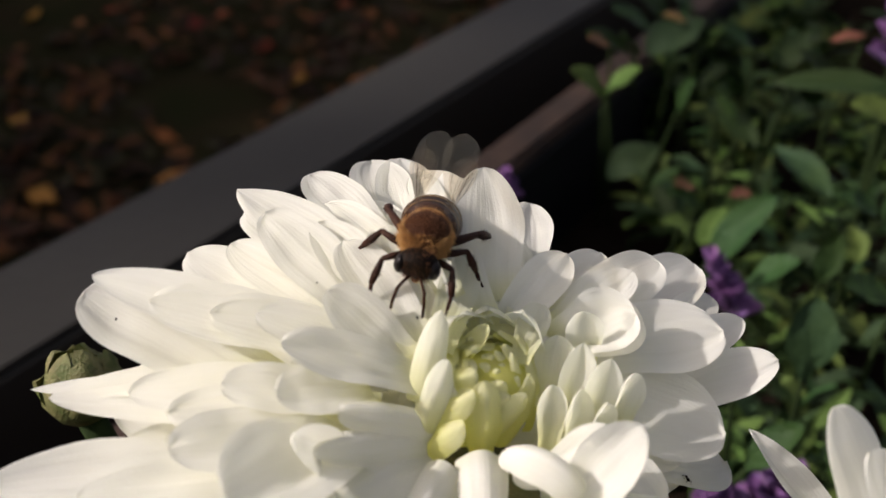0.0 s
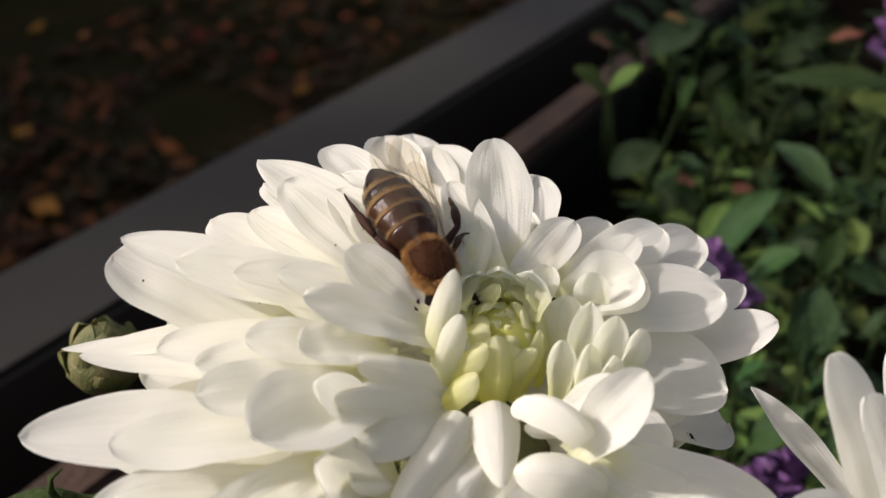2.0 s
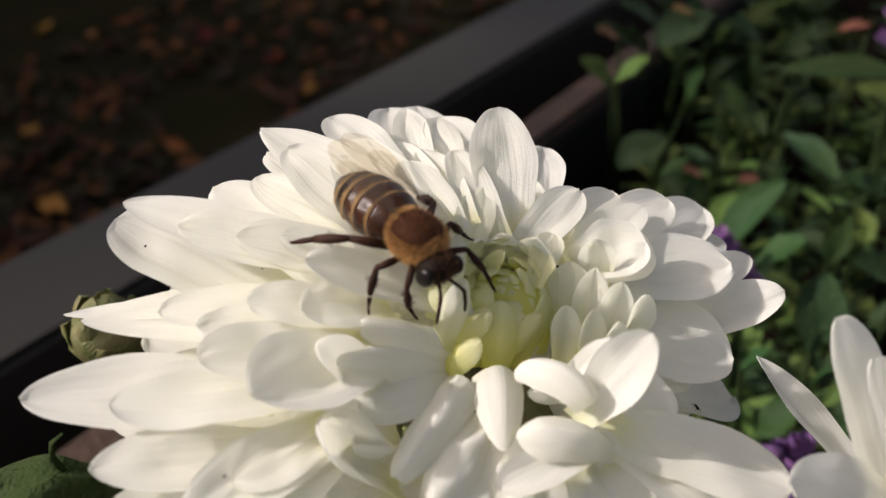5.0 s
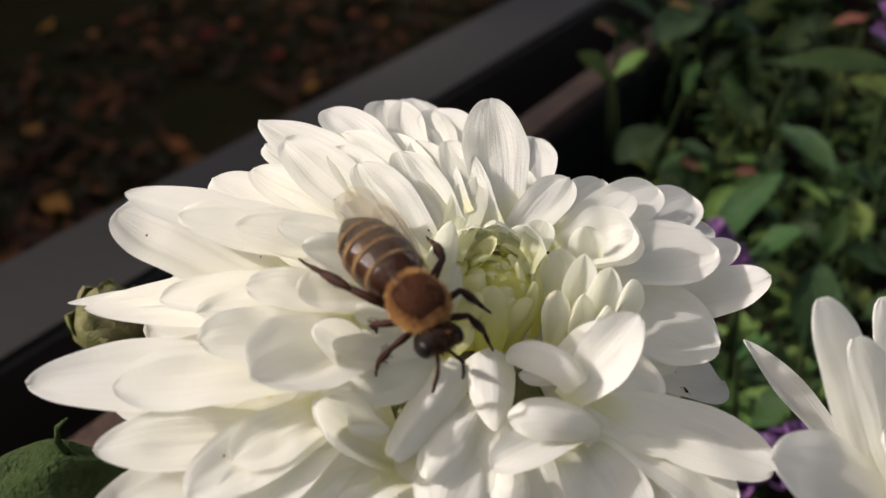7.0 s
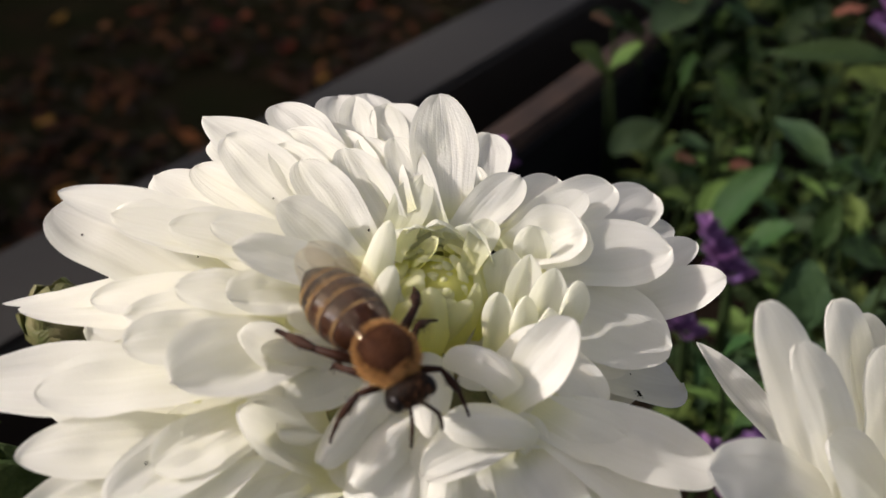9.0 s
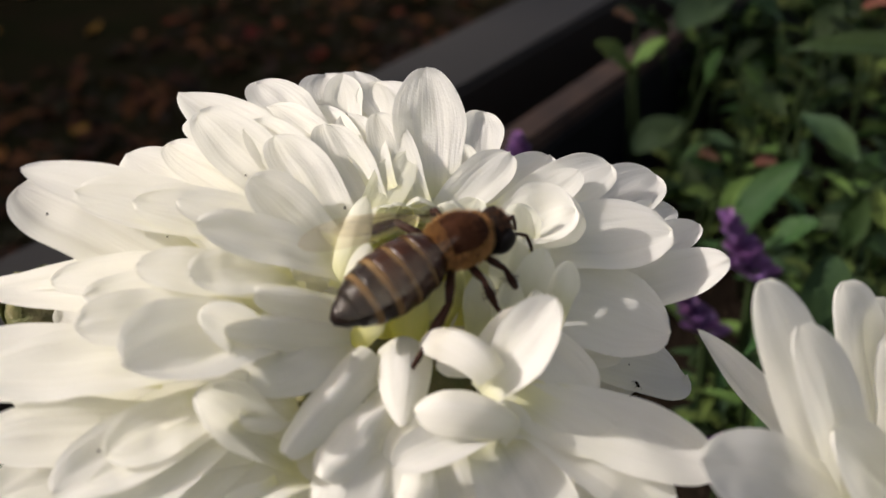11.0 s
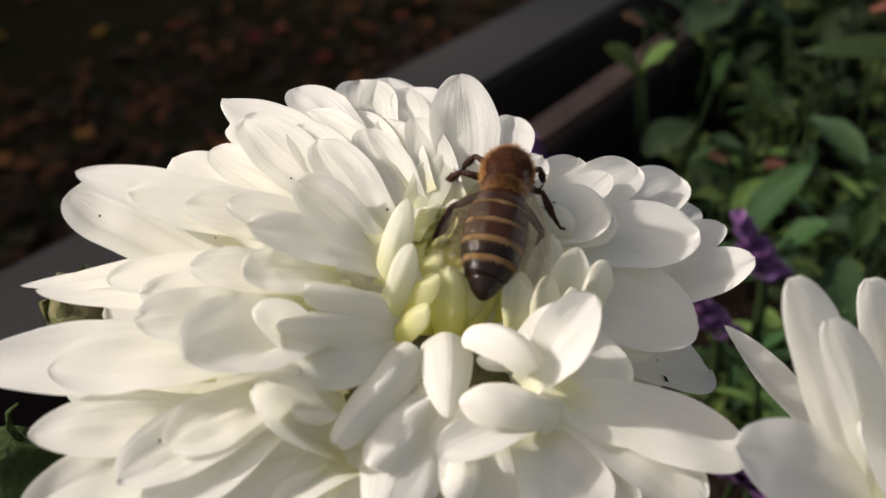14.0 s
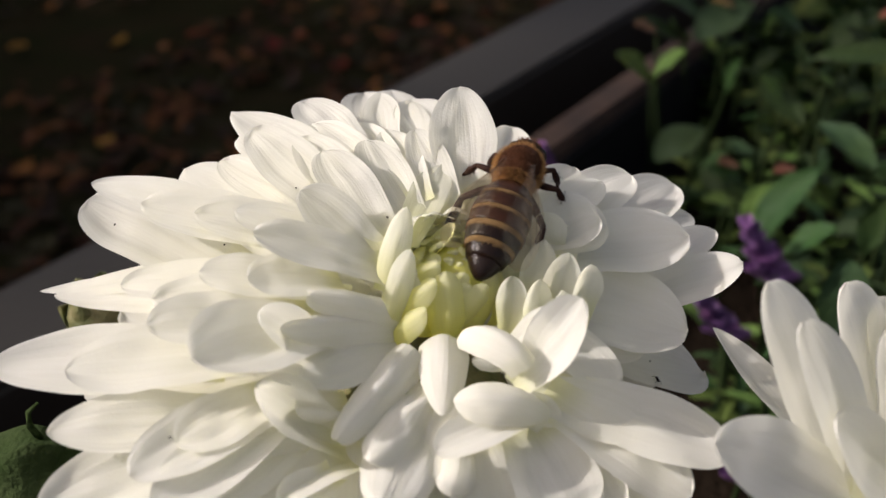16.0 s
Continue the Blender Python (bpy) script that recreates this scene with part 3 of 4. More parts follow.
lay((11.9, -6.3, 1.1), (15.0, -13.0, -2.3), 3.3, -10, 0.3, 0.3)
lay((13.6, -6.8, -0.1), (18.9, -11.4, -3.1), 3.7, 16, 0.2, 0.4)
lay((7.4, -6.8, 3.5), (11.1, -8.4, 2.2), 2.6, 18, 0.14, 0.5)
# shaded side
lay((9.9, -5.3, 2.6), (23.1, -9.3, 0.0), 5.8, 16, 0.12, 0.3)
lay((8.6, -5.5, 3.1), (17.5, -8.2, 0.9), 4.6, 18, 0.14, 0.35)
lay((9.9, -6.4, 3.2), (20.1, -11.3, -2.1), 5.4, 18, 0.14, 0.35)
lay((8.7, 1.4, 5.1), (15.4, -4.7, 2.4), 4.4, 24, 0.14, 0.3)
lay((7.8, 4.8, 6.2), (21.7, 3.2, 2.2), 8.4, 10, 0.12, 0.25)
lay((8.6, 3.1, 4.0), (18.1, 1.4, 1.5), 5.3, 14, 0.12, 0.3)
lay((16.3, 7.5, 2.2), (26.7, 8.3, 5.5), 4.8, -4, 0.16, 0.42, wide=0.55)
lay((15.9, 8.7, 3.7), (25.7, 15.3, 4.8), 3.6, -4, 0.16, 0.35)
lay((8.7, 7.0, 7.0), (22.4, 10.0, 7.1), 7.0, 8, 0.16, 0.18)
lay((17.5, 11.9, 5.8), (24.0, 18.9, 4.5), 3.4, 0, 0.14, 0.2)
lay((12.6, 10.8, 6.5), (23.0, 22.5, 5.9), 6.0, -6, 0.22, 0.2)
lay((8.7, 8.6, 8.3), (18.2, 16.3, 9.9), 5.2, 6, 0.14, 0.25)
lay((8.7, 7.7, 8.8), (15.4, 13.6, 10.6), 3.8, 8, 0.16, 0.2)
lay((8.3, 6.3, 8.5), (14.8, 7.7, 10.3), 5.6, 22, 0.3, 0.1, neck=0.5)
lay((12.3, 3.7, 0.8), (24.8, 10.8, -7.3), 7.2, 10, 0.12, 0.15, neck=0.5)
# young cream petals round the heart
lay((12.6, 0.7, 3.9), (13.8, 1.0, 9.7), 2.7, -6, 0.3, 0.6, mat=M_CREAM, roll=34)
lay((10.4, -0.9, 4.4), (12.1, 2.2, 10.1), 3.2, -4, 0.25, 0.75, mat=M_CREAM, roll=20)
lay((8.9, -0.9, 5.0), (10.4, 3.9, 10.3), 3.0, -4, 0.25, 0.8, mat=M_CREAM, roll=6)
lay((8.9, -2.8, 5.2), (10.0, 0.2, 8.9), 2.6, -10, 0.35, 0.6, mat=M_CREAM, roll=34)
lay((7.3, -2.4, 5.5), (7.9, 0.6, 9.0), 2.4, -12, 0.35, 0.5, mat=M_CREAM, roll=16)
lay((10.8, -1.5, 4.9), (11.6, -1.0, 8.6), 2.4, -10, 0.3, 0.7, mat=M_CREAM, roll=40)
lay((7.8, 1.3, 6.2), (8.7, 5.3, 10.0), 3.3, -4, 0.25, 0.7, mat=M_CREAM, roll=-8)
lay((10.0, 2.6, 5.3), (12.0, 7.7, 9.7), 3.5, 4, 0.2, 0.5, roll=10)
lay((-1.7, -1.3, 8.9), (-0.1, 2.8, 13.9), 2.3, 26, -0.35, 0.6, mat=M_CREAM, neck=0.8, wide=0.5)
lay((-0.3, 1.5, 11.3), (2.1, 11.8, 13.3), 3.2, 6, 0.12, 0.7, mat=M_CREAM)
lay((-1.5, -2.2, 7.0), (0.3, -0.3, 11.9), 2.2, 30, -0.35, 0.55, mat=M_CREAM, neck=0.8, wide=0.5)
# heart
lay((-0.5, 1.8, 9.1), (3.3, 4.2, 11.7), 2.2, -46, 0.3, 0.4, mat=M_YOUNG, roll=-30)
lay((-0.4, 0.1, 8.1), (2.4, 0.4, 10.3), 2.2, 46, -0.4, 0.3, mat=M_YOUNG, neck=0.8)
lay((-1.2, -1.1, 6.1), (2.2, -1.3, 9.8), 2.3, 36, -0.4, 0.35, mat=M_YOUNG, neck=0.85)
lay((-1.4, -2.2, 4.9), (1.5, -2.7, 8.1), 2.5, 40, -0.4, 0.3, mat=M_YOUNG, neck=0.85)
lay((2.8, -1.8, 4.2), (2.9, -0.4, 10.1), 3.1, 42, -0.4, 0.25, mat=M_YOUNG, neck=0.6, wide=0.45)
lay((0.8, -1.1, 4.7), (1.5, 0.2, 8.0), 2.1, 30, -0.3, 0.3, mat=M_YOUNG, neck=0.7)
# petals right behind the heart
lay((3.3, 4.8, 8.8), (2.9, 10.2, 10.3), 3.6, -10, 0.25, 0.4, mat=M_CREAM)
lay((1.6, 3.4, 10.2), (1.1, 8.1, 11.0), 3.1, -10, 0.25, 0.4, mat=M_CREAM)
lay((4.9, 5.5, 8.4), (5.1, 10.6, 9.7), 3.6, -10, 0.25, 0.4, mat=M_CREAM)
lay((4.2, 5.9, 9.7), (10.0, 13.5, 12.3), 3.8, 6, 0.16, 0.3)
lay((7.4, 8.1, 8.5), (13.2, 16.4, 10.7), 4.3, 8, 0.16, 0.3)
lay((5.6, 6.9, 10.2), (7.5, 14.4, 10.1), 3.1, 4, 0.16, 0.3)
lay((8.4, 6.3, 8.4), (15.4, 7.9, 9.6), 5.4, 20, 0.2, 0.15)
lay((5.5, 2.6, 9.5), (7.5, 8.1, 11.0), 2.4, 10, 0.25, 0.3, mat=M_CREAM)
lay((10.6, 4.7, 7.2), (10.5, 6.3, 11.5), 3.1, -8, 0.3, 0.3, mat=M_CREAM)
rng = random.Random(7)
# lower whorls that fill the head
for el, reach, count, up in ((-14, 24, 17, -0.003), (-6, 22, 17, -0.003), (2, 19, 16, -0.003), (8, 15, 13, -0.002), (18, 11, 11, -0.002)):
    for k in range(count):
        whorl_petal(360 * k / count + rng.uniform(-8, 8), el + rng.uniform(-3, 3), reach + rng.uniform(-2, 1), rng.uniform(6.0, 8.0), rng.uniform(10, 25), rng.uniform(-10, 10), up=up)
for k in range(15):
    whorl_petal(100 + 11 * k + rng.uniform(-4, 4), rng.uniform(-3, 4), 26 + rng.uniform(-1.5, 1.5), rng.uniform(6.0, 8.0), 10, rng.uniform(-8, 8), up=-0.003)
# tight heart: young petals that stand in rings and curl in over the middle, swirling
def heart_petal(turn, foot, rim, height, width, swirl, bend, mat):
    base = HEART_AT * 1000 + TILT_HEAD @ Vector((foot * math.cos(radians(turn)), foot * math.sin(radians(turn)), -1.0))
    tip = HEART_AT * 1000 + TILT_HEAD @ Vector((rim * math.cos(radians(turn + swirl)), rim * math.sin(radians(turn + swirl)), height))
    return lay(base, tip, width, bend, 0.35, 0.45, neck=0.75, wide=0.5, wrinkle=0.14, mat=mat, inward=True)


for count, foot, rim, height, width, swirl, bend, mat in ((11, 4.1, 2.9, 3.6, 2.9, 58, -50, M_YOUNG), (8, 3.3, 1.7, 4.1, 2.6, 78, -60, M_YOUNG), (5, 2.6, 0.7, 4.5, 2.2, 90, -62, M_YOUNG)):
    for k in range(count):
        heart_petal(360 * k / count + rng.uniform(-9, 9), foot, rim + rng.uniform(-0.3, 0.3), height + rng.uniform(-0.5, 0.4), width, swirl + rng.uniform(-8, 8), bend, mat)
for k in range(6):
    heart_petal(45 + 30 * k + rng.uniform(-5, 5), 4.7, 4.1 + rng.uniform(-0.4, 0.3), 5.2 + rng.uniform(-0.7, 0.6), 4.4, 20, -34, M_CREAM)
bm = ball(bmesh.new(), HEART_AT + AXIS * 0.0014, (0.0033, 0.0033, 0.0026), 18, 12)
part("heart", bm, M_YOUNG, flower, "tightly packed pale green middle")
bm = bmesh.new()
lathe(bm, [(-0.012, 0.0022), (-0.010, 0.006), (-0.005, 0.0085), (-0.001, 0.0075), (0.0015, 0.005), (0.0025, 0.001)])
bmesh.ops.rotate(bm, verts=bm.verts[:], matrix=Matrix.Rotation(radians(90), 3, "X"))
part("receptacle", bm, M_CALYX, flower, "green base that holds the petals")
bm = bmesh.new()
tube(bm, [(0, 0, -0.010), (0.004, 0.006, -0.05), (0.006, 0.010, -0.139)], [0.0022, 0.0024, 0.003], 10)
part("stem", bm, M_STEM, flower)

M_SPECK = material("speck", (0.02, 0.016, 0.012), 0.9, spec=0.0, scale=3000, var=0.4)
for p, size in (((-0.02432, 0.06349, 0.85733), 0.13), ((-0.01535, 0.04488, 0.85068), 0.11), ((-0.00934, 0.06459, 0.85981), 0.10), ((-0.00187, 0.06227, 0.85826), 0.13), ((-0.01526, 0.06260, 0.85582), 0.10), ((0.01949, 0.06559, 0.84214), 0.10)):
    bm = ball(bmesh.new(), Vector(p) - flower.location, (size * 0.0006, size * 0.0011, size * 0.0007), 8, 6)
    part("speck", bm, M_SPECK, flower, "dark speck of dirt")
# a tiny dark insect on one of the outer petals
midge = tagged(new("small_insect"), "tiny black insect sitting on a white petal", "insect")
midge.matrix_world = Matrix.Translation((0.01970, 0.06267, 0.84224)) @ Euler((0.15, 0.55, 0.4)).to_matrix().to_4x4()
bm = ball(bmesh.new(), (0, -0.00012, 0.00016), (0.00011, 0.00026, 0.00011), 10, 8)
part("body", bm, M_SPECK, midge)
part("head", ball(bmesh.new(), (0.00003, 0.00022, 0.00016), (0.00009, 0.00011, 0.00009), 8, 6), M_SPECK, midge)
for s in (-1, 1):
    for q in (-0.0002, 0.0, 0.00018):
        bm = tube(bmesh.new(), [(s * 0.00006, q, 0.00014), (s * 0.00022, q * 1.4, 0.0002), (s * 0.00032, q * 1.9, 0.0)], [0.000022, 0.00002, 0.000014], 5)
        part("leg", bm, M_SPECK, midge)

# ---- the second white chrysanthemum ----
second = tagged(new("chrysanthemum"), "white chrysanthemum with upright petals beside the larger one", "flower")
second.location = (0.038, 0.050, 0.836)
lay((-3.9, 5.3, 1.8), (-14.1, 12.3, 11.8), 3.1, 8, 0.15, 0.9, owner=second)
lay((-6.4, -0.8, 5.6), (-13.1, 1.6, 22.5), 6.2, 6, 0.14, 0.35, wide=0.6, owner=second)
lay((-5.4, -2.2, 7.0), (-11.1, -0.5, 20.6), 5.4, 10, 0.14, 0.3, owner=second)
lay((-1.6, 6.6, 3.7), (-5.7, 8.2, 18.4), 6.1, 6, 0.2, 0.25, owner=second)
lay((0.5, 7.0, 2.1), (-2.7, 9.9, 16.1), 5.4, 6, 0.2, 0.25, owner=second)
lay((-1.2, 2.8, 5.2), (-3.9, 4.0, 17.0), 6.3, 14, 0.25, 0.15, owner=second)
lay((3.8, 6.9, 3.4), (0.1, 11.1, 20.0), 6.4, 4, 0.16, 0.3, owner=second)
lay((1.0, -0.2, 5.6), (-3.9, -0.8, 15.6), 6.4, 20, 0.2, 0.2, owner=second)
lay((-3.1, -3.5, 4.4), (-17.4, -6.6, 15.3), 7.6, 24, 0.12, 0.25, owner=second)
lay((-2.6, -3.8, 5.8), (-9.0, -3.3, 14.9), 6.2, 24, 0.14, 0.25, owner=second)
for el, reach, count in ((62, 13, 7), (38, 15, 10), (12, 18, 12), (-10, 19, 14)):
    for k in range(count):
        a = 360 * k / count + rng.uniform(-9, 9)
        whorl_petal(a, el + rng.uniform(-5, 5), reach * (0.62 if 90 < a % 360 < 270 else 1), rng.uniform(4.5, 6.0), rng.uniform(5, 25), rng.uniform(-10, 10), second, Matrix.Identity(3))
bm = bmesh.new()
lathe(bm, [(-0.010, 0.002), (-0.008, 0.005), (-0.004, 0.006), (-0.001, 0.004), (0.0, 0.001)])
bmesh.ops.rotate(bm, verts=bm.verts[:], matrix=Matrix.Rotation(radians(90), 3, "X"))
part("receptacle", bm, M_CALYX, second)
bm = bmesh.new()
tube(bm, [(0, 0, -0.008), (0.004, 0.004, -0.05), (0.006, 0.008, -0.129)], [0.002, 0.0022, 0.0028], 10)
part("stem", bm, M_STEM, second)

# ---- foliage ----
def leaf_mesh(name, length, width, droop, fold, point=0.75, ripple=0.25, seed=0.0):
    me = blade(name, Vector((0, 0, 0)), Vector((0, length, 0)), Vector((0, 0, 1)), width, droop, fold, point, 0.0004, ridge=0.01, neck=0.15, wide=0.42, nu=7, nv=11, ripple=ripple, seed=seed)
    return me


LEAVES = [leaf_mesh("leaf", 1.0, w, d, f, p, 0.3, i * 1.3) for i, (w, d, f, p) in enumerate(((0.30, 40, 0.25, 0.8), (0.26, 70, 0.3, 0.9), (0.36, 25, 0.2, 0.7), (0.42, 50, 0.15, 0.6), (0.20, 30, 0.35, 0.95)))]
LEAF_SETS = {}
for mat in (M_LEAF, M_LEAF_PALE, M_LEAF_BLUE, M_LEAF_DRY):
    LEAF_SETS[mat.name] = []
    for me in LEAVES:
        c = me.copy()
        c.materials.clear()
        c.materials.append(mat)
        for p in c.polygons:
            p.use_smooth = True
        LEAF_SETS[mat.name].append(c)


def leaf(owner, mat, at, az, el, size, roll=0.0, which=0):
    """A leaf of a plant, its base at a place in the plant's space, pointing by azimuth and elevation."""
    ob = new("leaf", LEAF_SETS[mat.name][which])
    ob.parent = owner
    turn = Matrix.Rotation(radians(az - 90), 4, "Z") @ Matrix.Rotation(radians(el), 4, "X") @ Matrix.Rotation(radians(roll), 4, "Y")
    ob.matrix_basis = Matrix.Translation(at) @ turn @ Matrix.Diagonal((size, size, size, 1))
    return ob


SOIL_Z = 0.745


def bedding_plant(x, y, height, stems, spread, rnd, mats, sizes):
    """A leafy bedding plant rooted in the soil, its stems fanned out."""
    root = tagged(new("bedding_plant"), "green leafy bedding plant growing in the planter", "plant", "plants in the planter")
    root.location = (x, y, SOIL_Z)
    for k in range(stems):
        a = 360 * k / stems + rnd.uniform(-30, 30)
        out = spread * rnd.uniform(0.3, 1.0)
        h = height * rnd.uniform(0.7, 1.0)
        pts = [Vector((math.cos(radians(a)) * out * s ** 1.4, math.sin(radians(a)) * out * s ** 1.4, h * s)) for s in (0, 0.33, 0.66, 1.0)]
        bm = bmesh.new()
        tube(bm, pts, [0.0009, 0.0008, 0.0007, 0.0005], 5)
        part("stem", bm, M_STEM, root)
        for s in range(3, 10):
            f = s / 9
            i = min(int(f * 3), 2)
            p = pts[i].lerp(pts[i + 1], f * 3 - i)
            for side in (0, 180):
                leaf(root, rnd.choice(mats), p, a + s * 85 + side + rnd.uniform(-25, 25), rnd.uniform(-5, 45), rnd.uniform(*sizes) * (1.15 - 0.45 * f), rnd.uniform(-30, 30), rnd.randrange(5))
    return root


rnd = random.Random(11)
GREEN = [M_LEAF, M_LEAF, M_LEAF_PALE, M_LEAF_PALE, M_LEAF_BLUE]
for x, y, h in ((0.085, 0.205, 0.030), (0.070, 0.265, 0.026), (0.105, 0.245, 0.036), (0.100, 0.310, 0.036), (0.135, 0.290, 0.045), (0.120, 0.205, 0.034), (0.130, 0.350, 0.045), (0.165, 0.330, 0.05), (0.060, 0.165, 0.022), (0.085, 0.150, 0.024), (0.14, 0.41, 0.04), (0.075, 0.34, 0.034), (0.10, 0.37, 0.04)):
    bedding_plant(x, y, h, 8, 0.022, rnd, GREEN, (0.010, 0.020))

holder = None
placed = itertools.count()


def placed_leaf(base, tip, width, mat):
    """A single large leaf, millimetres; every five share one plant rooted under the first."""
    global holder
    base, tip = Vector(base) / 1000, Vector(tip) / 1000
    k = next(placed)
    if k % 5 == 0:
        holder = tagged(new("bedding_plant"), "broad-leaved green bedding plant in the planter", "plant", "plants in the planter")
        holder.location = (base.x, base.y, SOIL_Z)
    o = holder.location
    up = Vector((0.0, -0.35, 1.0))
    me = blade("leaf", base - o, tip - o, up, width / 1000, 30, 0.2, 0.7, 0.0004, ridge=0.01, neck=0.2, wide=0.45, nu=7, nv=11, ripple=0.25, seed=k * 0.71)
    part("leaf", me, mat, holder)
    bm = bmesh.new()
    foot = Vector((base.x - o.x + 0.006 * math.cos(k), base.y - o.y + 0.012, 0.0))
    tube(bm, [foot, (foot + base - o) / 2 + Vector((0, 0, 0.006)), base - o], [0.0007, 0.0006, 0.0005], 5)
    part("stem", bm, M_STEM, holder)


placed_leaf((46, 270, 793), (35, 269, 802), 9, M_LEAF_PALE)
placed_leaf((45, 271, 794), (54, 266, 803), 8, M_LEAF_PALE)
placed_leaf((58, 254, 785), (44, 247, 779), 11, M_LEAF_BLUE)
placed_leaf((61, 204, 778), (74, 202, 797), 9, M_LEAF)
placed_leaf((104, 216, 815), (75, 221, 816), 8, M_LEAF)
placed_leaf((104, 203, 811), (87, 206, 817), 9, M_LEAF_PALE)
placed_leaf((78, 221, 800), (88, 207, 794), 9, M_LEAF_BLUE)
placed_leaf((70, 246, 800), (78, 234, 794), 8, M_LEAF)
placed_leaf((78, 300, 806), (61, 294, 797), 14, M_LEAF_BLUE)
placed_leaf((76, 242, 796), (68, 241, 805), 5, M_LEAF_PALE)
placed_leaf((82, 233, 805), (74, 230, 810), 5, M_LEAF_PALE)
placed_leaf((61, 175, 791), (69, 170, 799), 7, M_LEAF)
placed_leaf((64, 147, 788), (65, 150, 804), 9, M_LEAF_BLUE)
placed_leaf((81, 188, 783), (83, 187, 796), 6, M_LEAF)
placed_leaf((87, 192, 795), (86, 183, 791), 6, M_LEAF_PALE)
placed_leaf((49, 126, 786), (56, 124, 797), 6, M_LEAF)
placed_leaf((64, 228, 781), (55, 226, 786), 5, M_LEAF)
placed_leaf((61, 217, 781), (51, 214, 784), 5, M_LEAF_PALE)
placed_leaf((68, 218, 786), (60, 210, 780), 6, M_LEAF_PALE)
placed_leaf((103, 258, 801), (93, 258, 811), 7, M_LEAF)
placed_leaf((90, 285, 802), (79, 283, 808), 8, M_LEAF)
placed_leaf((103, 282, 808), (96, 275, 800), 8, M_LEAF)
placed_leaf((65, 265, 791), (68, 262, 802), 6, M_LEAF)
placed_leaf((92, 191, 798), (82, 190, 803), 7, M_LEAF)
placed_leaf((87, 166, 792), (76, 166, 797), 7, M_LEAF)
placed_leaf((50, 141, 789), (53, 137, 796), 4, M_LEAF)
placed_leaf((48, 284, 803), (41, 280, 807), 6, M_LEAF_DRY)
placed_leaf((63, 230, 785), (57, 226, 788), 5, M_LEAF_DRY)
placed_leaf((110, 259, 815), (100, 256, 814), 4, M_LEAF_DRY)
placed_leaf((73, 301, 805), (65, 297, 808), 5, M_LEAF_DRY)
placed_leaf((73, 218, 790), (67, 213, 791), 4, M_LEAF_DRY)


placed_leaf((60, 312, 790), (44, 306, 800), 10, M_LEAF)
placed_leaf((70, 330, 792), (54, 326, 802), 11, M_LEAF)
placed_leaf((80, 345, 790), (66, 342, 801), 10, M_LEAF_BLUE)
placed_leaf((62, 318, 788), (56, 312, 798), 9, M_LEAF)
placed_leaf((88, 352, 792), (78, 346, 800), 9, M_LEAF)


def purple_spike(x, y, z, tall, lean_az, lean, full=1.0):
    """A spike of small purple florets on a stem from the soil."""
    root = tagged(new("purple_flower"), "purple flower spike of many small florets", "flower", "purple flower spikes")
    root.location = (x, y, SOIL_Z)
    top = Vector((0, 0, z - SOIL_Z))
    d = polar(lean_az, 90 - lean, 1000)
    bm = bmesh.new()
    tube(bm, [(0, 0, 0), top * 0.6, top, top + d * tall], [0.0014, 0.0012, 0.001, 0.0005], 6)
    part("stem", bm, M_STEM, root)
    for k in range(26):
        f = k / 25
        a = k * 137.5
        p = top + d * (tall * f)
        q = polar(a, 25 + 40 * f, 1000) * (0.0072 * full * (1.1 - 0.45 * f))
        me = blade("floret", p, p + q, Vector((0, 0, 1)), 0.0042 * full * (1.1 - 0.4 * f), 40, 0.5, 0.3, 0.0003, nu=5, nv=5)
        part("floret", me, M_PURPLE, root)
    return root


purple_spike(0.0575, 0.169, 0.7865, 0.013, 150, 30, 0.8)
purple_spike(0.049, 0.165, 0.776, 0.012, 180, 35, 0.7)
purple_spike(0.0130, 0.186, 0.8040, 0.005, 100, 20, 0.5)
purple_spike(0.0535, 0.128, 0.7725, 0.010, 0, 30)
purple_spike(0.0475, 0.126, 0.7725, 0.008, 180, 30)
purple_spike(0.110, 0.240, 0.812, 0.02, 90, 10)

# bud and leaf of the chrysanthemum below the left petals
bud = tagged(new("flower_bud"), "closed green chrysanthemum bud with brownish sepals", "bud")
bud.location = (-0.0350, 0.0795, 0.8385)
bm = bmesh.new()
ball(bm, (0, 0, 0), (0.0039, 0.0039, 0.0034), 16, 10)
for v in bm.verts:
    v.co *= 1 + 0.12 * noise.noise(v.co * 600)
part("heart", bm, M_CALYX, bud)
for k in range(14):
    a = k * 137.5
    e = -30 + 95 * k / 13
    me = blade("sepal", polar(a, e - 40, 3.3), polar(a + 10, e + 25, 4.5), polar(a, e, 1000), 0.0032, 30, -0.4, 0.5, 0.0004, nu=5, nv=6, ripple=0.3, seed=k)
    part("sepal", me, M_CALYX, bud)
bm = bmesh.new()
tube(bm, [(0, 0, -0.003), (0.006, 0.002, -0.03), (0.012, 0.004, -0.0930)], [0.0014, 0.0016, 0.002], 8)
part("stem", bm, M_STEM, bud)

low = tagged(new("chrysanthemum_leaf"), "large lobed grey-green leaf under the white flower", "leaf")
low.location = (-0.0244, 0.0570, 0.8404)
me = blade("blade", Vector((0, 0, 0)), Vector((-0.0154, -0.0070, -0.0007)), Vector((0.1, -0.45, 1)), 0.0105, 15, -0.15, 0.6, 0.0005, ridge=0.05, neck=0.5, nu=15, nv=23, ripple=0.55, seed=5)
part("blade", me, M_LEAF_LOW, low)
bm = bmesh.new()
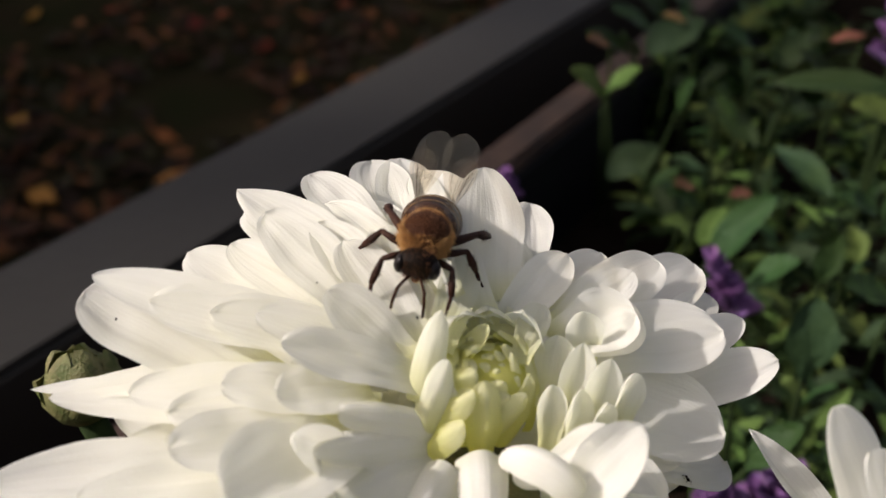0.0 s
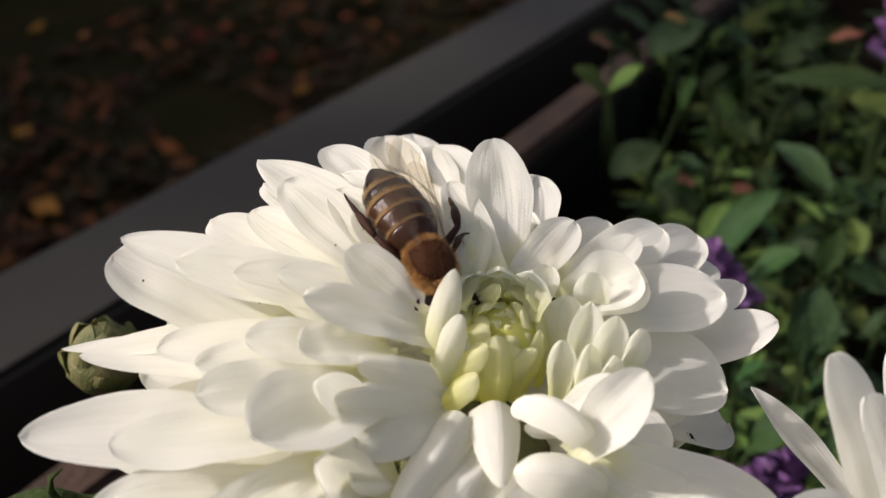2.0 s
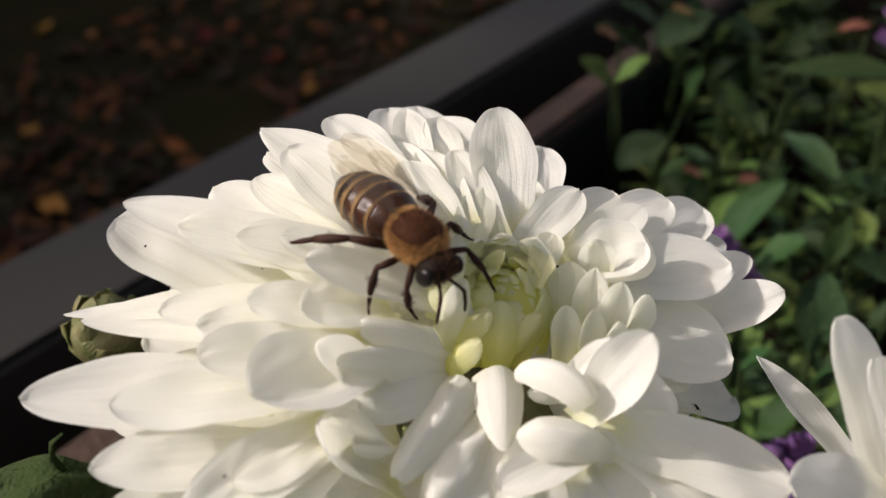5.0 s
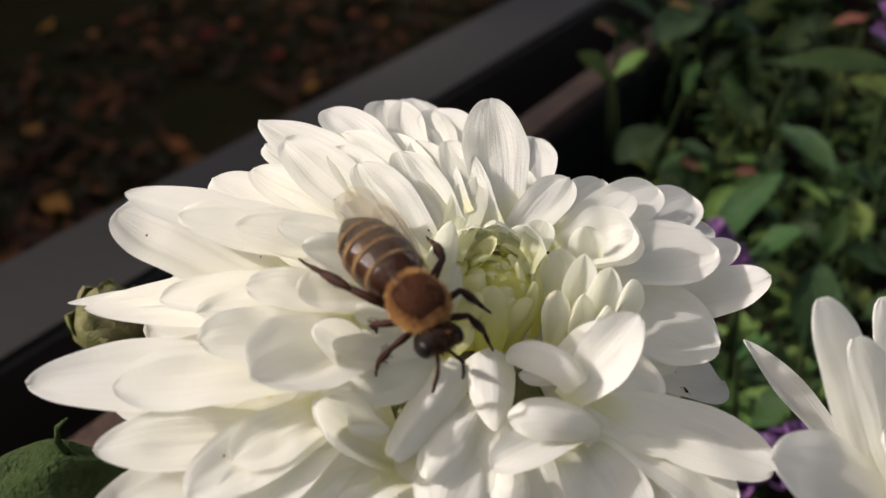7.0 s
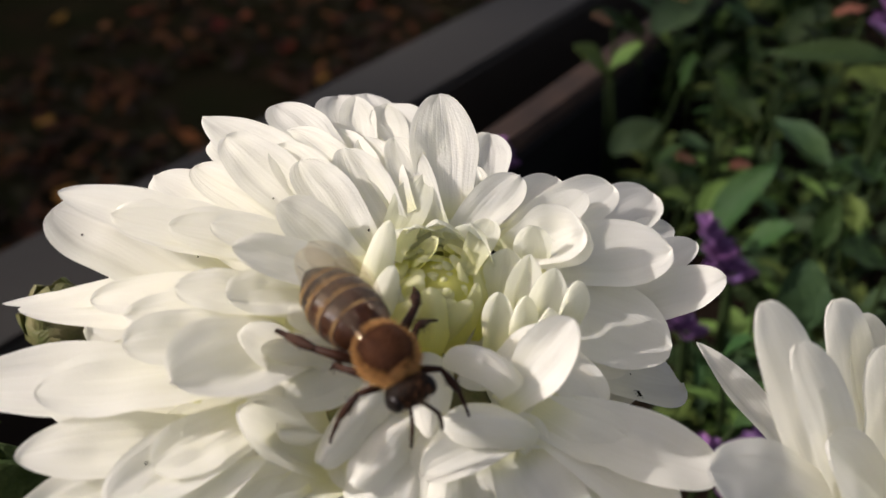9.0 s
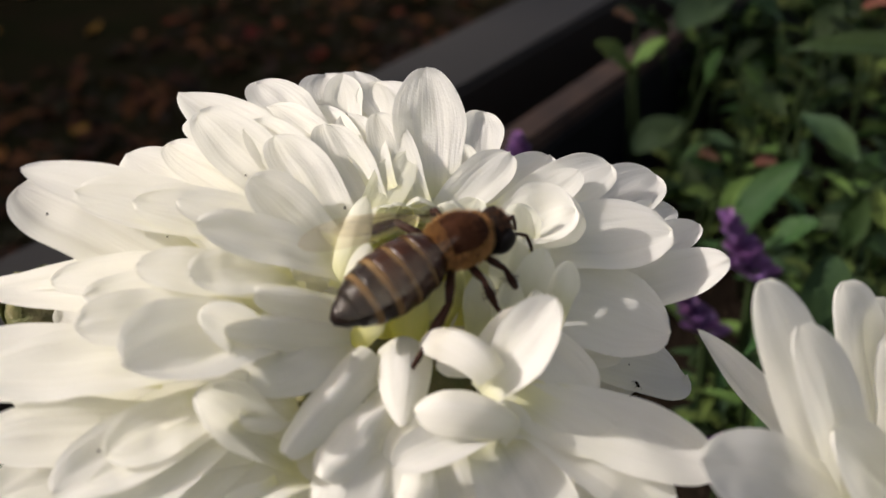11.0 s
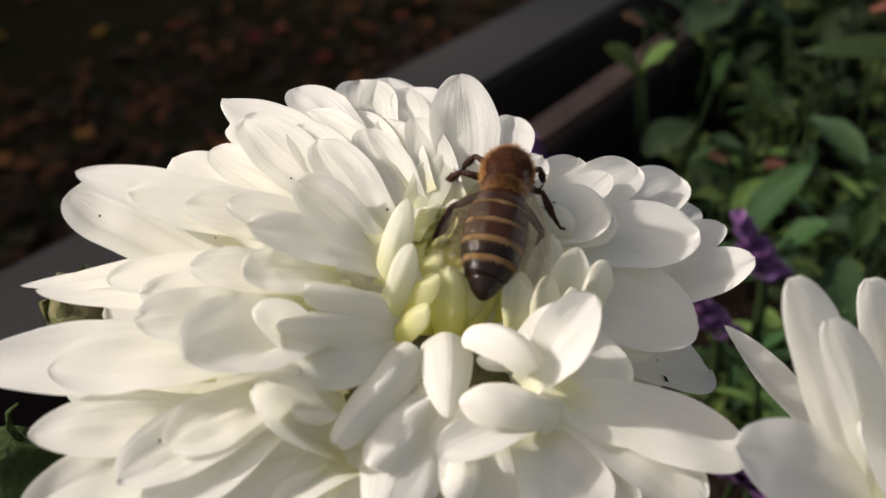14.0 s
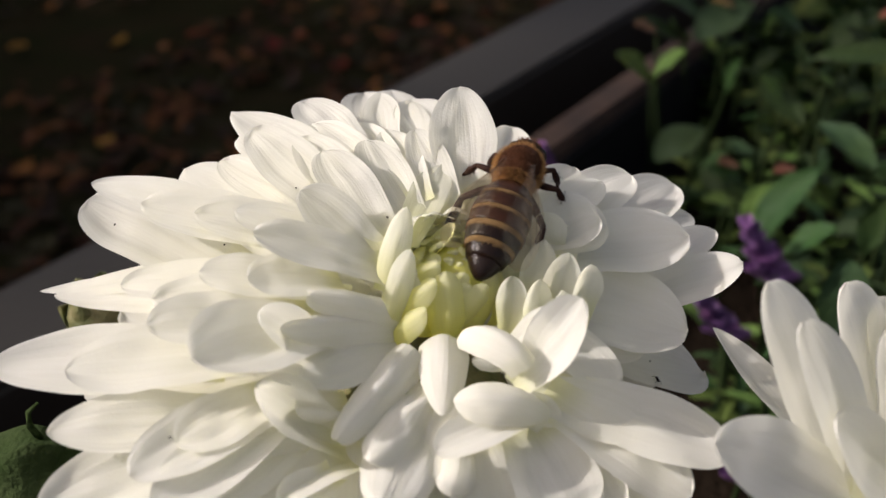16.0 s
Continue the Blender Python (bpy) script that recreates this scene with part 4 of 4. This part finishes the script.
tube(bm, [(0, 0, 0), (0.008, 0.006, -0.005), (0.018, 0.015, -0.02)], [0.001, 0.0012, 0.0012], 6)
part("leaf_stalk", bm, M_STEM, low)
bm = bmesh.new()
tube(bm, [(-0.0057, -0.0020, 0.0054), (-0.0067, -0.0020, 0.0045), (-0.0069, -0.0020, 0.0031), (-0.0063, -0.0020, 0.0018)], [0.00012, 0.00022, 0.0003, 0.0003], 6)
part("curled_leaf_tip", bm, M_LEAF_LOW, low)

# ---- fallen leaves and grass on the ground ----
rnd = random.Random(3)
FALLEN = []
for k in range(4):
    me = leaf_mesh("fallen_leaf", 0.065, 0.045, rnd.uniform(-40, 40), rnd.uniform(-0.3, 0.3), 0.6, 0.5, k * 2.1)
    me.materials.append(M_LITTER)
    FALLEN.append(me)
for k in range(120):
    f = rnd.random()
    y = 0.8 + 4.3 * f ** 1.3
    x = rnd.uniform(-0.60, 0.20) * y + rnd.uniform(-0.1, 0.2)
    ob = tagged(new("fallen_leaf", rnd.choice(FALLEN)), "curled orange-brown autumn leaf lying on the ground", "leaf", "fallen leaves")
    ob.matrix_world = Matrix.Translation((x, y, 0.026 + 0.02 * noise.noise(Vector((x, y, 0)) * 2.3))) @ Euler((rnd.uniform(-0.4, 0.4), rnd.uniform(-0.4, 0.4), rnd.uniform(0, 6.28))).to_matrix().to_4x4()
verts, faces = [], []
for k in range(5200):
    y = 0.7 + 5.0 * rnd.random() ** 1.2
    x = rnd.uniform(-0.75, 0.35) * y + rnd.uniform(-0.3, 0.3)
    if noise.noise(Vector((x * 1.6, y * 1.2, 4.0))) < -0.10:
        continue
    m = Matrix.Translation((x, y, 0.012 + 0.02 * noise.noise(Vector((x, y, 0)) * 2.3) + rnd.uniform(0, 0.012))) @ Euler((rnd.uniform(-0.5, 0.5), rnd.uniform(-0.5, 0.5), rnd.uniform(0, 6.28))).to_matrix().to_4x4()
    a, w = rnd.uniform(0.02, 0.04), rnd.uniform(0.010, 0.020)
    n0 = len(verts)
    verts += [m @ Vector(p) for p in ((0, -a, 0), (w, -a * 0.2, 0.006), (w * 0.6, a * 0.6, 0.004), (0, a, 0.008), (-w * 0.6, a * 0.6, 0.004), (-w, -a * 0.2, 0.006), (0, 0, 0))]
    faces += [(n0 + i, n0 + (i + 1) % 6, n0 + 6) for i in range(6)]
me = bpy.data.meshes.new("leaf_litter")
me.from_pydata(verts, [], faces)
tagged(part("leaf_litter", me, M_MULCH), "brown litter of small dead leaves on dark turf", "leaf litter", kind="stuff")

# ---- the honey bee: y to its head, z to its back, origin in the thorax ----
bee = tagged(new("honey_bee"), "brown honey bee with furry thorax and banded abdomen", "bee")


def fur(bm, centre, radii, count, length, rnd, keep=lambda d: True, back=0.3):
    for k in range(count):
        d = Vector((rnd.gauss(0, 1), rnd.gauss(0, 1), rnd.gauss(0, 1))).normalized()
        if not keep(d):
            continue
        p = Vector(centre) + Vector((d.x * radii[0], d.y * radii[1], d.z * radii[2]))
        t = (d + Vector((rnd.uniform(-0.5, 0.5), rnd.uniform(-0.5, 0.5) - back, rnd.uniform(-0.5, 0.5)))).normalized()
        side = t.cross(Vector((rnd.uniform(-1, 1), rnd.uniform(-1, 1), rnd.uniform(-1, 1)))).normalized() * 0.000022
        tip = p + t * length * rnd.uniform(0.6, 1.2)
        bm.faces.new([bm.verts.new(q) for q in (p - side, p + side, tip)])
    return bm


mm = 0.001
rnd = random.Random(5)
bm = ball(bmesh.new(), (0, 0, 0), (1.8 * mm, 2.25 * mm, 1.65 * mm), 20, 14)
thorax = part("thorax", bm, M_THORAX, bee)
part("fur", fur(bmesh.new(), (0, 0, 0), (1.75 * mm, 2.2 * mm, 1.6 * mm), 5200, 0.26 * mm, rnd), M_FUR_DARK, thorax, "short dark brown hair")
part("collar_fur", fur(bmesh.new(), (0, 0, -0.1 * mm), (1.8 * mm, 2.25 * mm, 1.65 * mm), 9000, 0.55 * mm, rnd, lambda d: d.z < 0.42 or d.y > 0.82 or d.y < -0.45), M_FUR, thorax, "golden hair round the thorax")
bm = ball(bmesh.new(), (0, 0, 0), (1.62 * mm, 1.1 * mm, 1.6 * mm), 18, 12)
head = part("head", bm, M_BLACK, bee)
head.matrix_basis = pose(0, 2.75 * mm, -0.55 * mm, -20, 0, 0)
part("face_fur", fur(bmesh.new(), (0, 0, 0), (1.62 * mm, 1.1 * mm, 1.58 * mm), 1300, 0.34 * mm, rnd, lambda d: abs(d.x) < 0.6, 0.0), M_FUR_DARK, head)
for s in (-1, 1):
    bm = ball(bmesh.new(), (s * 1.24 * mm, 0.26 * mm, 0.15 * mm), (0.50 * mm, 0.74 * mm, 1.05 * mm), 14, 10)
    part("eye", bm, M_EYE, head)
    bm = tube(bmesh.new(), [Vector(p) * mm for p in ((s * 0.35, 0.9, 0.1), (s * 0.75, 1.7, 0.5), (s * 1.0, 2.2, 0.55), (s * 1.15, 3.0, -0.2), (s * 1.2, 3.6, -0.9))], [0.13 * mm, 0.12 * mm, 0.14 * mm, 0.13 * mm, 0.10 * mm], 7)
    part("antenna", bm, M_LEG, head)
bm = tube(bmesh.new(), [Vector(p) * mm for p in ((0, 0.5, -1.0), (0, 0.75, -1.7), (0, 0.7, -2.3))], [0.45 * mm, 0.32 * mm, 0.10 * mm], 8)
part("mouthparts", bm, M_TONGUE, head)

abdomen = new("abdomen")
abdomen.parent = bee
abdomen.matrix_basis = pose(0, -1.6 * mm, -0.2 * mm, 6, 0, 0)
OUTLINE = [(0.0, 1.0), (0.4, 1.6), (1.4, 2.1), (2.9, 2.35), (4.5, 2.32), (6.0, 2.0), (7.2, 1.45), (8.2, 0.8), (8.74, 0.22)]


def girth(y):
    for (a, r), (b, q) in zip(OUTLINE, OUTLINE[1:]):
        if y <= b:
            return r + (q - r) * (y - a) / (b - a)
    return 0.2


edges = [0.0, 1.6, 3.1, 4.55, 5.95, 7.25, 8.74]
for k in range(6):
    a, b = edges[k], edges[k + 1]
    steps = [a + (b - a) * i / 5 for i in range(6)]
    lift = 0.10
    bm = bmesh.new()
    lathe(bm, [(-y * mm, (girth(y) + lift * (y - a) / (b - a)) * mm) for y in steps], 26, 0.88)
    seg = part("tergite", bm, M_BROWN if k < 3 else M_DARK, abdomen)
    if 0 < k < 5:
        bm = bmesh.new()
        c = a + (0, 0.06, 0.18, 0.30, 0.30)[k] * (b - a)
        lathe(bm, [(-y * mm, (girth(y) + lift * (y - a) / (b - a) + 0.03) * mm) for y in (a, a + (c - a) * 0.5, c)], 26, 0.88)
        for h in range(700):
            y, turn = rnd.uniform(a, c + 0.05), rnd.uniform(0, 2 * math.pi)
            out = girth(y) + lift * (y - a) / (b - a) + 0.03
            ray = Vector((math.cos(turn), 0, math.sin(turn) * 0.88))
            root, side = ray * out + Vector((0, -y, 0)), Vector((-math.sin(turn), 0, math.cos(turn))) * 0.022
            tip = root + ray * 0.10 + side * rnd.uniform(-4, 4) + Vector((0, -rnd.uniform(0.15, 0.36), 0))
            bm.faces.new([bm.verts.new(q * mm) for q in (root - side, root + side, tip)])
        part("hair_band", bm, M_BAND, seg, "tan band of short hair")

VEINS = (((0.2, 0.0), (3.2, 1.1), (6.2, 1.55)), ((0.2, 0.0), (3.0, 0.55), (5.4, 0.75), (7.6, 1.3)), ((1.6, 0.25), (3.0, -0.35), (5.2, -0.5)), ((3.0, 0.55), (3.4, -0.4)), ((4.4, 0.7), (4.6, -0.5)), ((5.6, 0.8), (5.3, -0.5)))


WINGS = []


def wing(name, length, width, side, spread, lift, at):
    """A clear wing with brown veins; it lies back along the abdomen."""
    me = blade(name, Vector((0, 0, 0)), Vector((0, -length * mm, 0)), Vector((0, 0, 1)), width * mm, 8, 0.06, 0.25, 0, neck=0.14, wide=0.66, nu=9, nv=15, ripple=0.10, seed=side + length)
    w = part(name, me, M_WING, bee, "clear brownish wing with dark veins")
    bm = bmesh.new()
    for line in VEINS:
        tube(bm, [Vector((side * y * 0.8 * width / 3.2, -x * length / 9.0, 0.03)) * mm for x, y in line], [0.016 * mm] * len(line), 4)
    part("veins", bm, M_LEG, w)
    w.matrix_basis = pose(*[c * mm for c in at], lift, side * 4, side * spread)
    WINGS.append((w, side, spread, lift, at))
    return w


for s in (-1, 1):
    wing("forewing", 9.9, 2.9, s, -4.5, 1.5 + 0.8 * s, (s * 1.1, -0.6, 1.75))
    wing("hindwing", 7.0, 2.1, s, 0, 1.5, (s * 1.25, -1.1, 1.62))


def leg(side, at, knee, ankle, foot, toe, thick):
    """A jointed leg; its origin is the hip."""
    bm = bmesh.new()
    c = [Vector((side * p[0], p[1], p[2])) * mm for p in (knee, ankle, foot, toe)]
    c = [p * (1.0 if thick < 0.8 else 1.22) for p in c]
    o = Vector((0, 0, 0))
    tube(bm, [o, o.lerp(c[0], 0.5), c[0]], [0.32 * mm * thick, 0.40 * mm * thick, 0.28 * mm * thick], 8)
    tube(bm, [c[0], c[0].lerp(c[1], 0.6), c[1]], [0.26 * mm * thick, 0.44 * mm * thick, 0.32 * mm * thick], 8)
    tube(bm, [c[1], c[1].lerp(c[2], 0.5), c[2]], [0.22 * mm * thick, 0.24 * mm * thick, 0.12 * mm * thick], 7)
    tube(bm, [c[2], c[3]], [0.12 * mm, 0.07 * mm], 6)
    fur(bm, c[0].lerp(c[1], 0.5), (0.3 * mm, 0.5 * mm, 0.3 * mm), 60, 0.35 * mm, rnd)
    ob = part("leg", bm, M_LEG, bee)
    ob.location = Vector((side * at[0], at[1], at[2])) * mm
    return ob


LEGS = []
for s in (-1, 1):
    LEGS.append(leg(s, (1.2, 1.3, -1.2), (1.3, 1.2, 0.2), (1.7, 2.6, -1.2), (1.6, 3.6, -2.2), (1.5, 4.0, -2.4), 0.68))
    LEGS.append(leg(s, (1.4, 0.1, -1.3), (2.0, 0.1, 0.4), (3.0, 0.5, -1.3), (3.5, 0.9, -2.2), (3.7, 1.3, -2.4), 0.74))
    LEGS.append(leg(s, (1.3, -1.2, -1.2), (2.1, -1.4, 0.5), (3.0, -3.4, -0.6), (3.5, -4.9, -1.7), (3.7, -5.5, -2.0), 0.9))


def motions():
    walk(bee, [
        (0, pose(-0.00126, 0.06640, 0.86288, 4, -11, 172)),
        (0.5, pose(-0.00175, 0.06529, 0.86233, -1, -11, 175)),
        (1, pose(-0.00250, 0.06454, 0.86102, -12, -9, -175)),
        (1.5, pose(-0.00241, 0.06399, 0.86003, -21, -6, -164)),
        (2, pose(-0.00194, 0.06236, 0.85944, -27, -2, -152)),
        (2.5, pose(-0.00298, 0.06390, 0.86045, -23, 2, -136)),
        (3, pose(-0.00359, 0.06006, 0.86179, -8, -6, -163)),
        (3.5, pose(-0.00316, 0.05836, 0.86153, -9, -5, -163)),
        (6, pose(-0.00293, 0.05454, 0.86166, -6, 7, -135)),
        (6.5, pose(-0.00250, 0.05156, 0.85862, -22, 9, -145)),
        (7, pose(-0.00234, 0.05077, 0.85908, -16, 6, -149)),
        (7.5, pose(-0.00213, 0.05179, 0.86083, -8, 7, -147)),
        (8, pose(-0.00004, 0.05111, 0.85874, -15, 16, -141)),
        (8.5, pose(-0.00084, 0.04890, 0.85811, -12, 5, -153)),
        (9, pose(0.00033, 0.04810, 0.85706, -11, 10, -147)),
        (9.2, pose(0.00079, 0.04925, 0.85817, -8, 16, -143)),
        (10.25, pose(0.0030, 0.0545, 0.8600, 8, 12, -95)),
        (11.3, pose(0.00692, 0.05881, 0.85741, 11, 25, -52)),
        (11.5, pose(0.00654, 0.05801, 0.85805, 19, 27, -49)),
        (12, pose(0.00613, 0.05994, 0.85774, 16, 23, -29)),
        (12.5, pose(0.00734, 0.06091, 0.85846, 20, 22, -31)),
        (13, pose(0.00777, 0.06134, 0.85828, 15, 22, -38)),
        (13.5, pose(0.00674, 0.06283, 0.85868, 13, 20, -28)),
        (14, pose(0.00711, 0.06473, 0.85986, 28, 13, -3)),
        (14.5, pose(0.00884, 0.06576, 0.85956, 21, 15, -16)),
        (15, pose(0.00926, 0.06751, 0.86000, 19, 15, -17)),
        (15.5, pose(0.00888, 0.06726, 0.86015, 22, 14, -12)),
        (16, pose(0.00837, 0.06653, 0.86017, 23, 14, -12)),
    ])
    walk(abdomen, [(t, pose(0, -0.0016, -0.0002, 6 + a, 0, b)) for t, a, b in ((0, 12, 0), (0.5, 12, 0), (1, 9, -2), (2, -1, 3), (3, 4, -1), (6, -1, 2), (7, 2, 1), (8, 1, -1), (9, -1, 2), (11.3, 1, 12), (12, 2, 12), (13, 0, 13), (13.5, 0, 10), (14, 2, -1), (15, 0, 1), (16, 2, 0))])
    ahead, down = pose(0, 2.5 * mm, -1.2 * mm, -48, 0, 0), pose(0, 2.0 * mm, -1.8 * mm, -88, 0, 0)
    walk(head, [(0.0, ahead), (1.0, ahead), (1.6, down), (2.3, down), (3.0, ahead), (9.2, ahead), (11.5, pose(0, 2.7 * mm, -0.6 * mm, -26, 0, 0)), (12.4, down), (15.0, down), (16.0, pose(0, 2.6 * mm, -1.4 * mm, -65, 0, 0))])
    for w, side, spread, lift, at in WINGS:
        at = [c * mm for c in at]
        shut, ajar = pose(*at, lift, side * 4, side * spread), pose(*at, lift + 1, side * 8, side * (spread + 17))
        raised = [(t, pose(*at, lift - up, side * 4, side * (spread + wide))) for t, up, wide in ((0.0, 18, 3), (1.0, 16, 3), (2.0, 7, 1), (3.5, 11, 1), (6.0, 3, 0), (7.0, 1, 0))]
        walk(w, raised + [(9.2, shut), (11.3, ajar), (14.0, ajar), (16.0, pose(*at, lift + 1, side * 8, side * (spread + 14)))])

    def stepping(ob, rows):
        """Keys a leg that swings about its hip: seconds and three turns in degrees."""
        at = ob.location.copy()
        walk(ob, [(t, pose(at.x, at.y, at.z, rx, ry, rz)) for t, rx, ry, rz in rows])

    stepping(LEGS[0], [(0, 0, 0, 0), (3, 0, 0, 10), (7.5, -20, 12, 20), (9.2, -10, 0, 5), (11.5, -10, 0, 0), (12.4, -40, 0, 0), (14, -35, 5, 6), (16, -40, 0, 0)])
    stepping(LEGS[1], [(0, -17, 3, 26), (0.5, -15, 19, 37), (1, -6, 30, 38), (1.5, -4, 39, 54), (2, -9, 34, 49), (2.5, 12, 32, 4), (3, -5, 35, 45), (3.5, -3, 26, 27), (6, -11, 6, 20), (7, 0, 7, 3), (8.5, -6, 10, 16), (9, -15, 22, 39), (9.2, -4, 12, 20), (11.5, 0, 6, 4), (13, -6, 0, 8), (14.5, 0, -6, 2), (16, 0, -6, 2)])
    stepping(LEGS[2], [(0, -4, 0, 5), (1.5, -5, 4, -2), (3, 0, 4, 8), (6, 0, 0, 6), (9, 4, 2, -4), (11.3, 2, -4, 4), (12, 1, -9, 21), (12.5, -1, -8, 22), (13, -1, -11, 27), (13.5, 8, -19, 25), (14, 7, -8, 7), (14.5, 8, -7, 3), (15, 10, -12, 9), (15.5, 9, -9, 7), (16, 8, -10, 9)])
    stepping(LEGS[3], [(0, -24, 3, -8), (0.5, -20, -3, -13), (1, -11, 16, 15), (3, -17, 12, 6), (3.5, -35, 13, -3), (6, -59, 22, -8), (6.5, -61, 5, -18), (9, -11, -27, -46), (9.2, -48, -14, -29), (11.3, -20, 0, -10), (12.4, -40, 0, 0), (14, -35, -5, 0), (16, -35, -5, 0)])
    stepping(LEGS[4], [(0, -10, -6, -18), (0.5, 5, 8, 11), (1, 2, -9, -2), (1.5, 13, 11, 26), (2, 13, 10, 25), (2.5, 15, 14, 29), (3, -5, -1, -8), (3.5, -27, -4, -39), (6, 6, 18, 16), (6.5, -49, 34, -43), (7, -54, 25, -51), (7.5, -6, 35, 5), (8, -30, 12, -33), (9, -47, -5, -60), (9.2, 3, -7, 0), (11.3, -1, -4, -3), (11.5, -1, -15, -12), (12, -5, -18, -22), (12.5, 2, 12, 8), (13, -1, 16, 5), (13.5, -7, -10, -18), (14, -14, -23, -40), (14.5, -29, 11, -32), (15, -8, 11, -5), (15.5, -10, 8, -10), (16, -3, 10, 0)])
    stepping(LEGS[5], [(0, -7, 0, -15), (0.5, -7, 0, -15), (1, -7, -1, -12), (2, -11, -2, -21), (2.5, -7, -4, -2), (3, -7, -6, 5), (3.5, -14, -11, 9), (6, -2, -2, 4), (6.5, -11, -5, -11), (7, -12, -6, -9), (7.5, -8, -5, -3), (8, -35, -21, 7), (8.5, -32, -20, 5), (9, -9, -3, -10), (9.2, -13, -6, -12), (11.3, 8, 3, 5), (11.5, 2, 0, 3), (12, 11, -1, 18), (12.5, 9, 4, 5), (13, 13, 6, 5), (13.5, 15, 7, 7), (14, 7, 12, -14), (14.5, 12, 17, -16), (15, 13, 18, -15), (15.5, 10, 18, -20), (16, 10, 16, -15)])


motions()
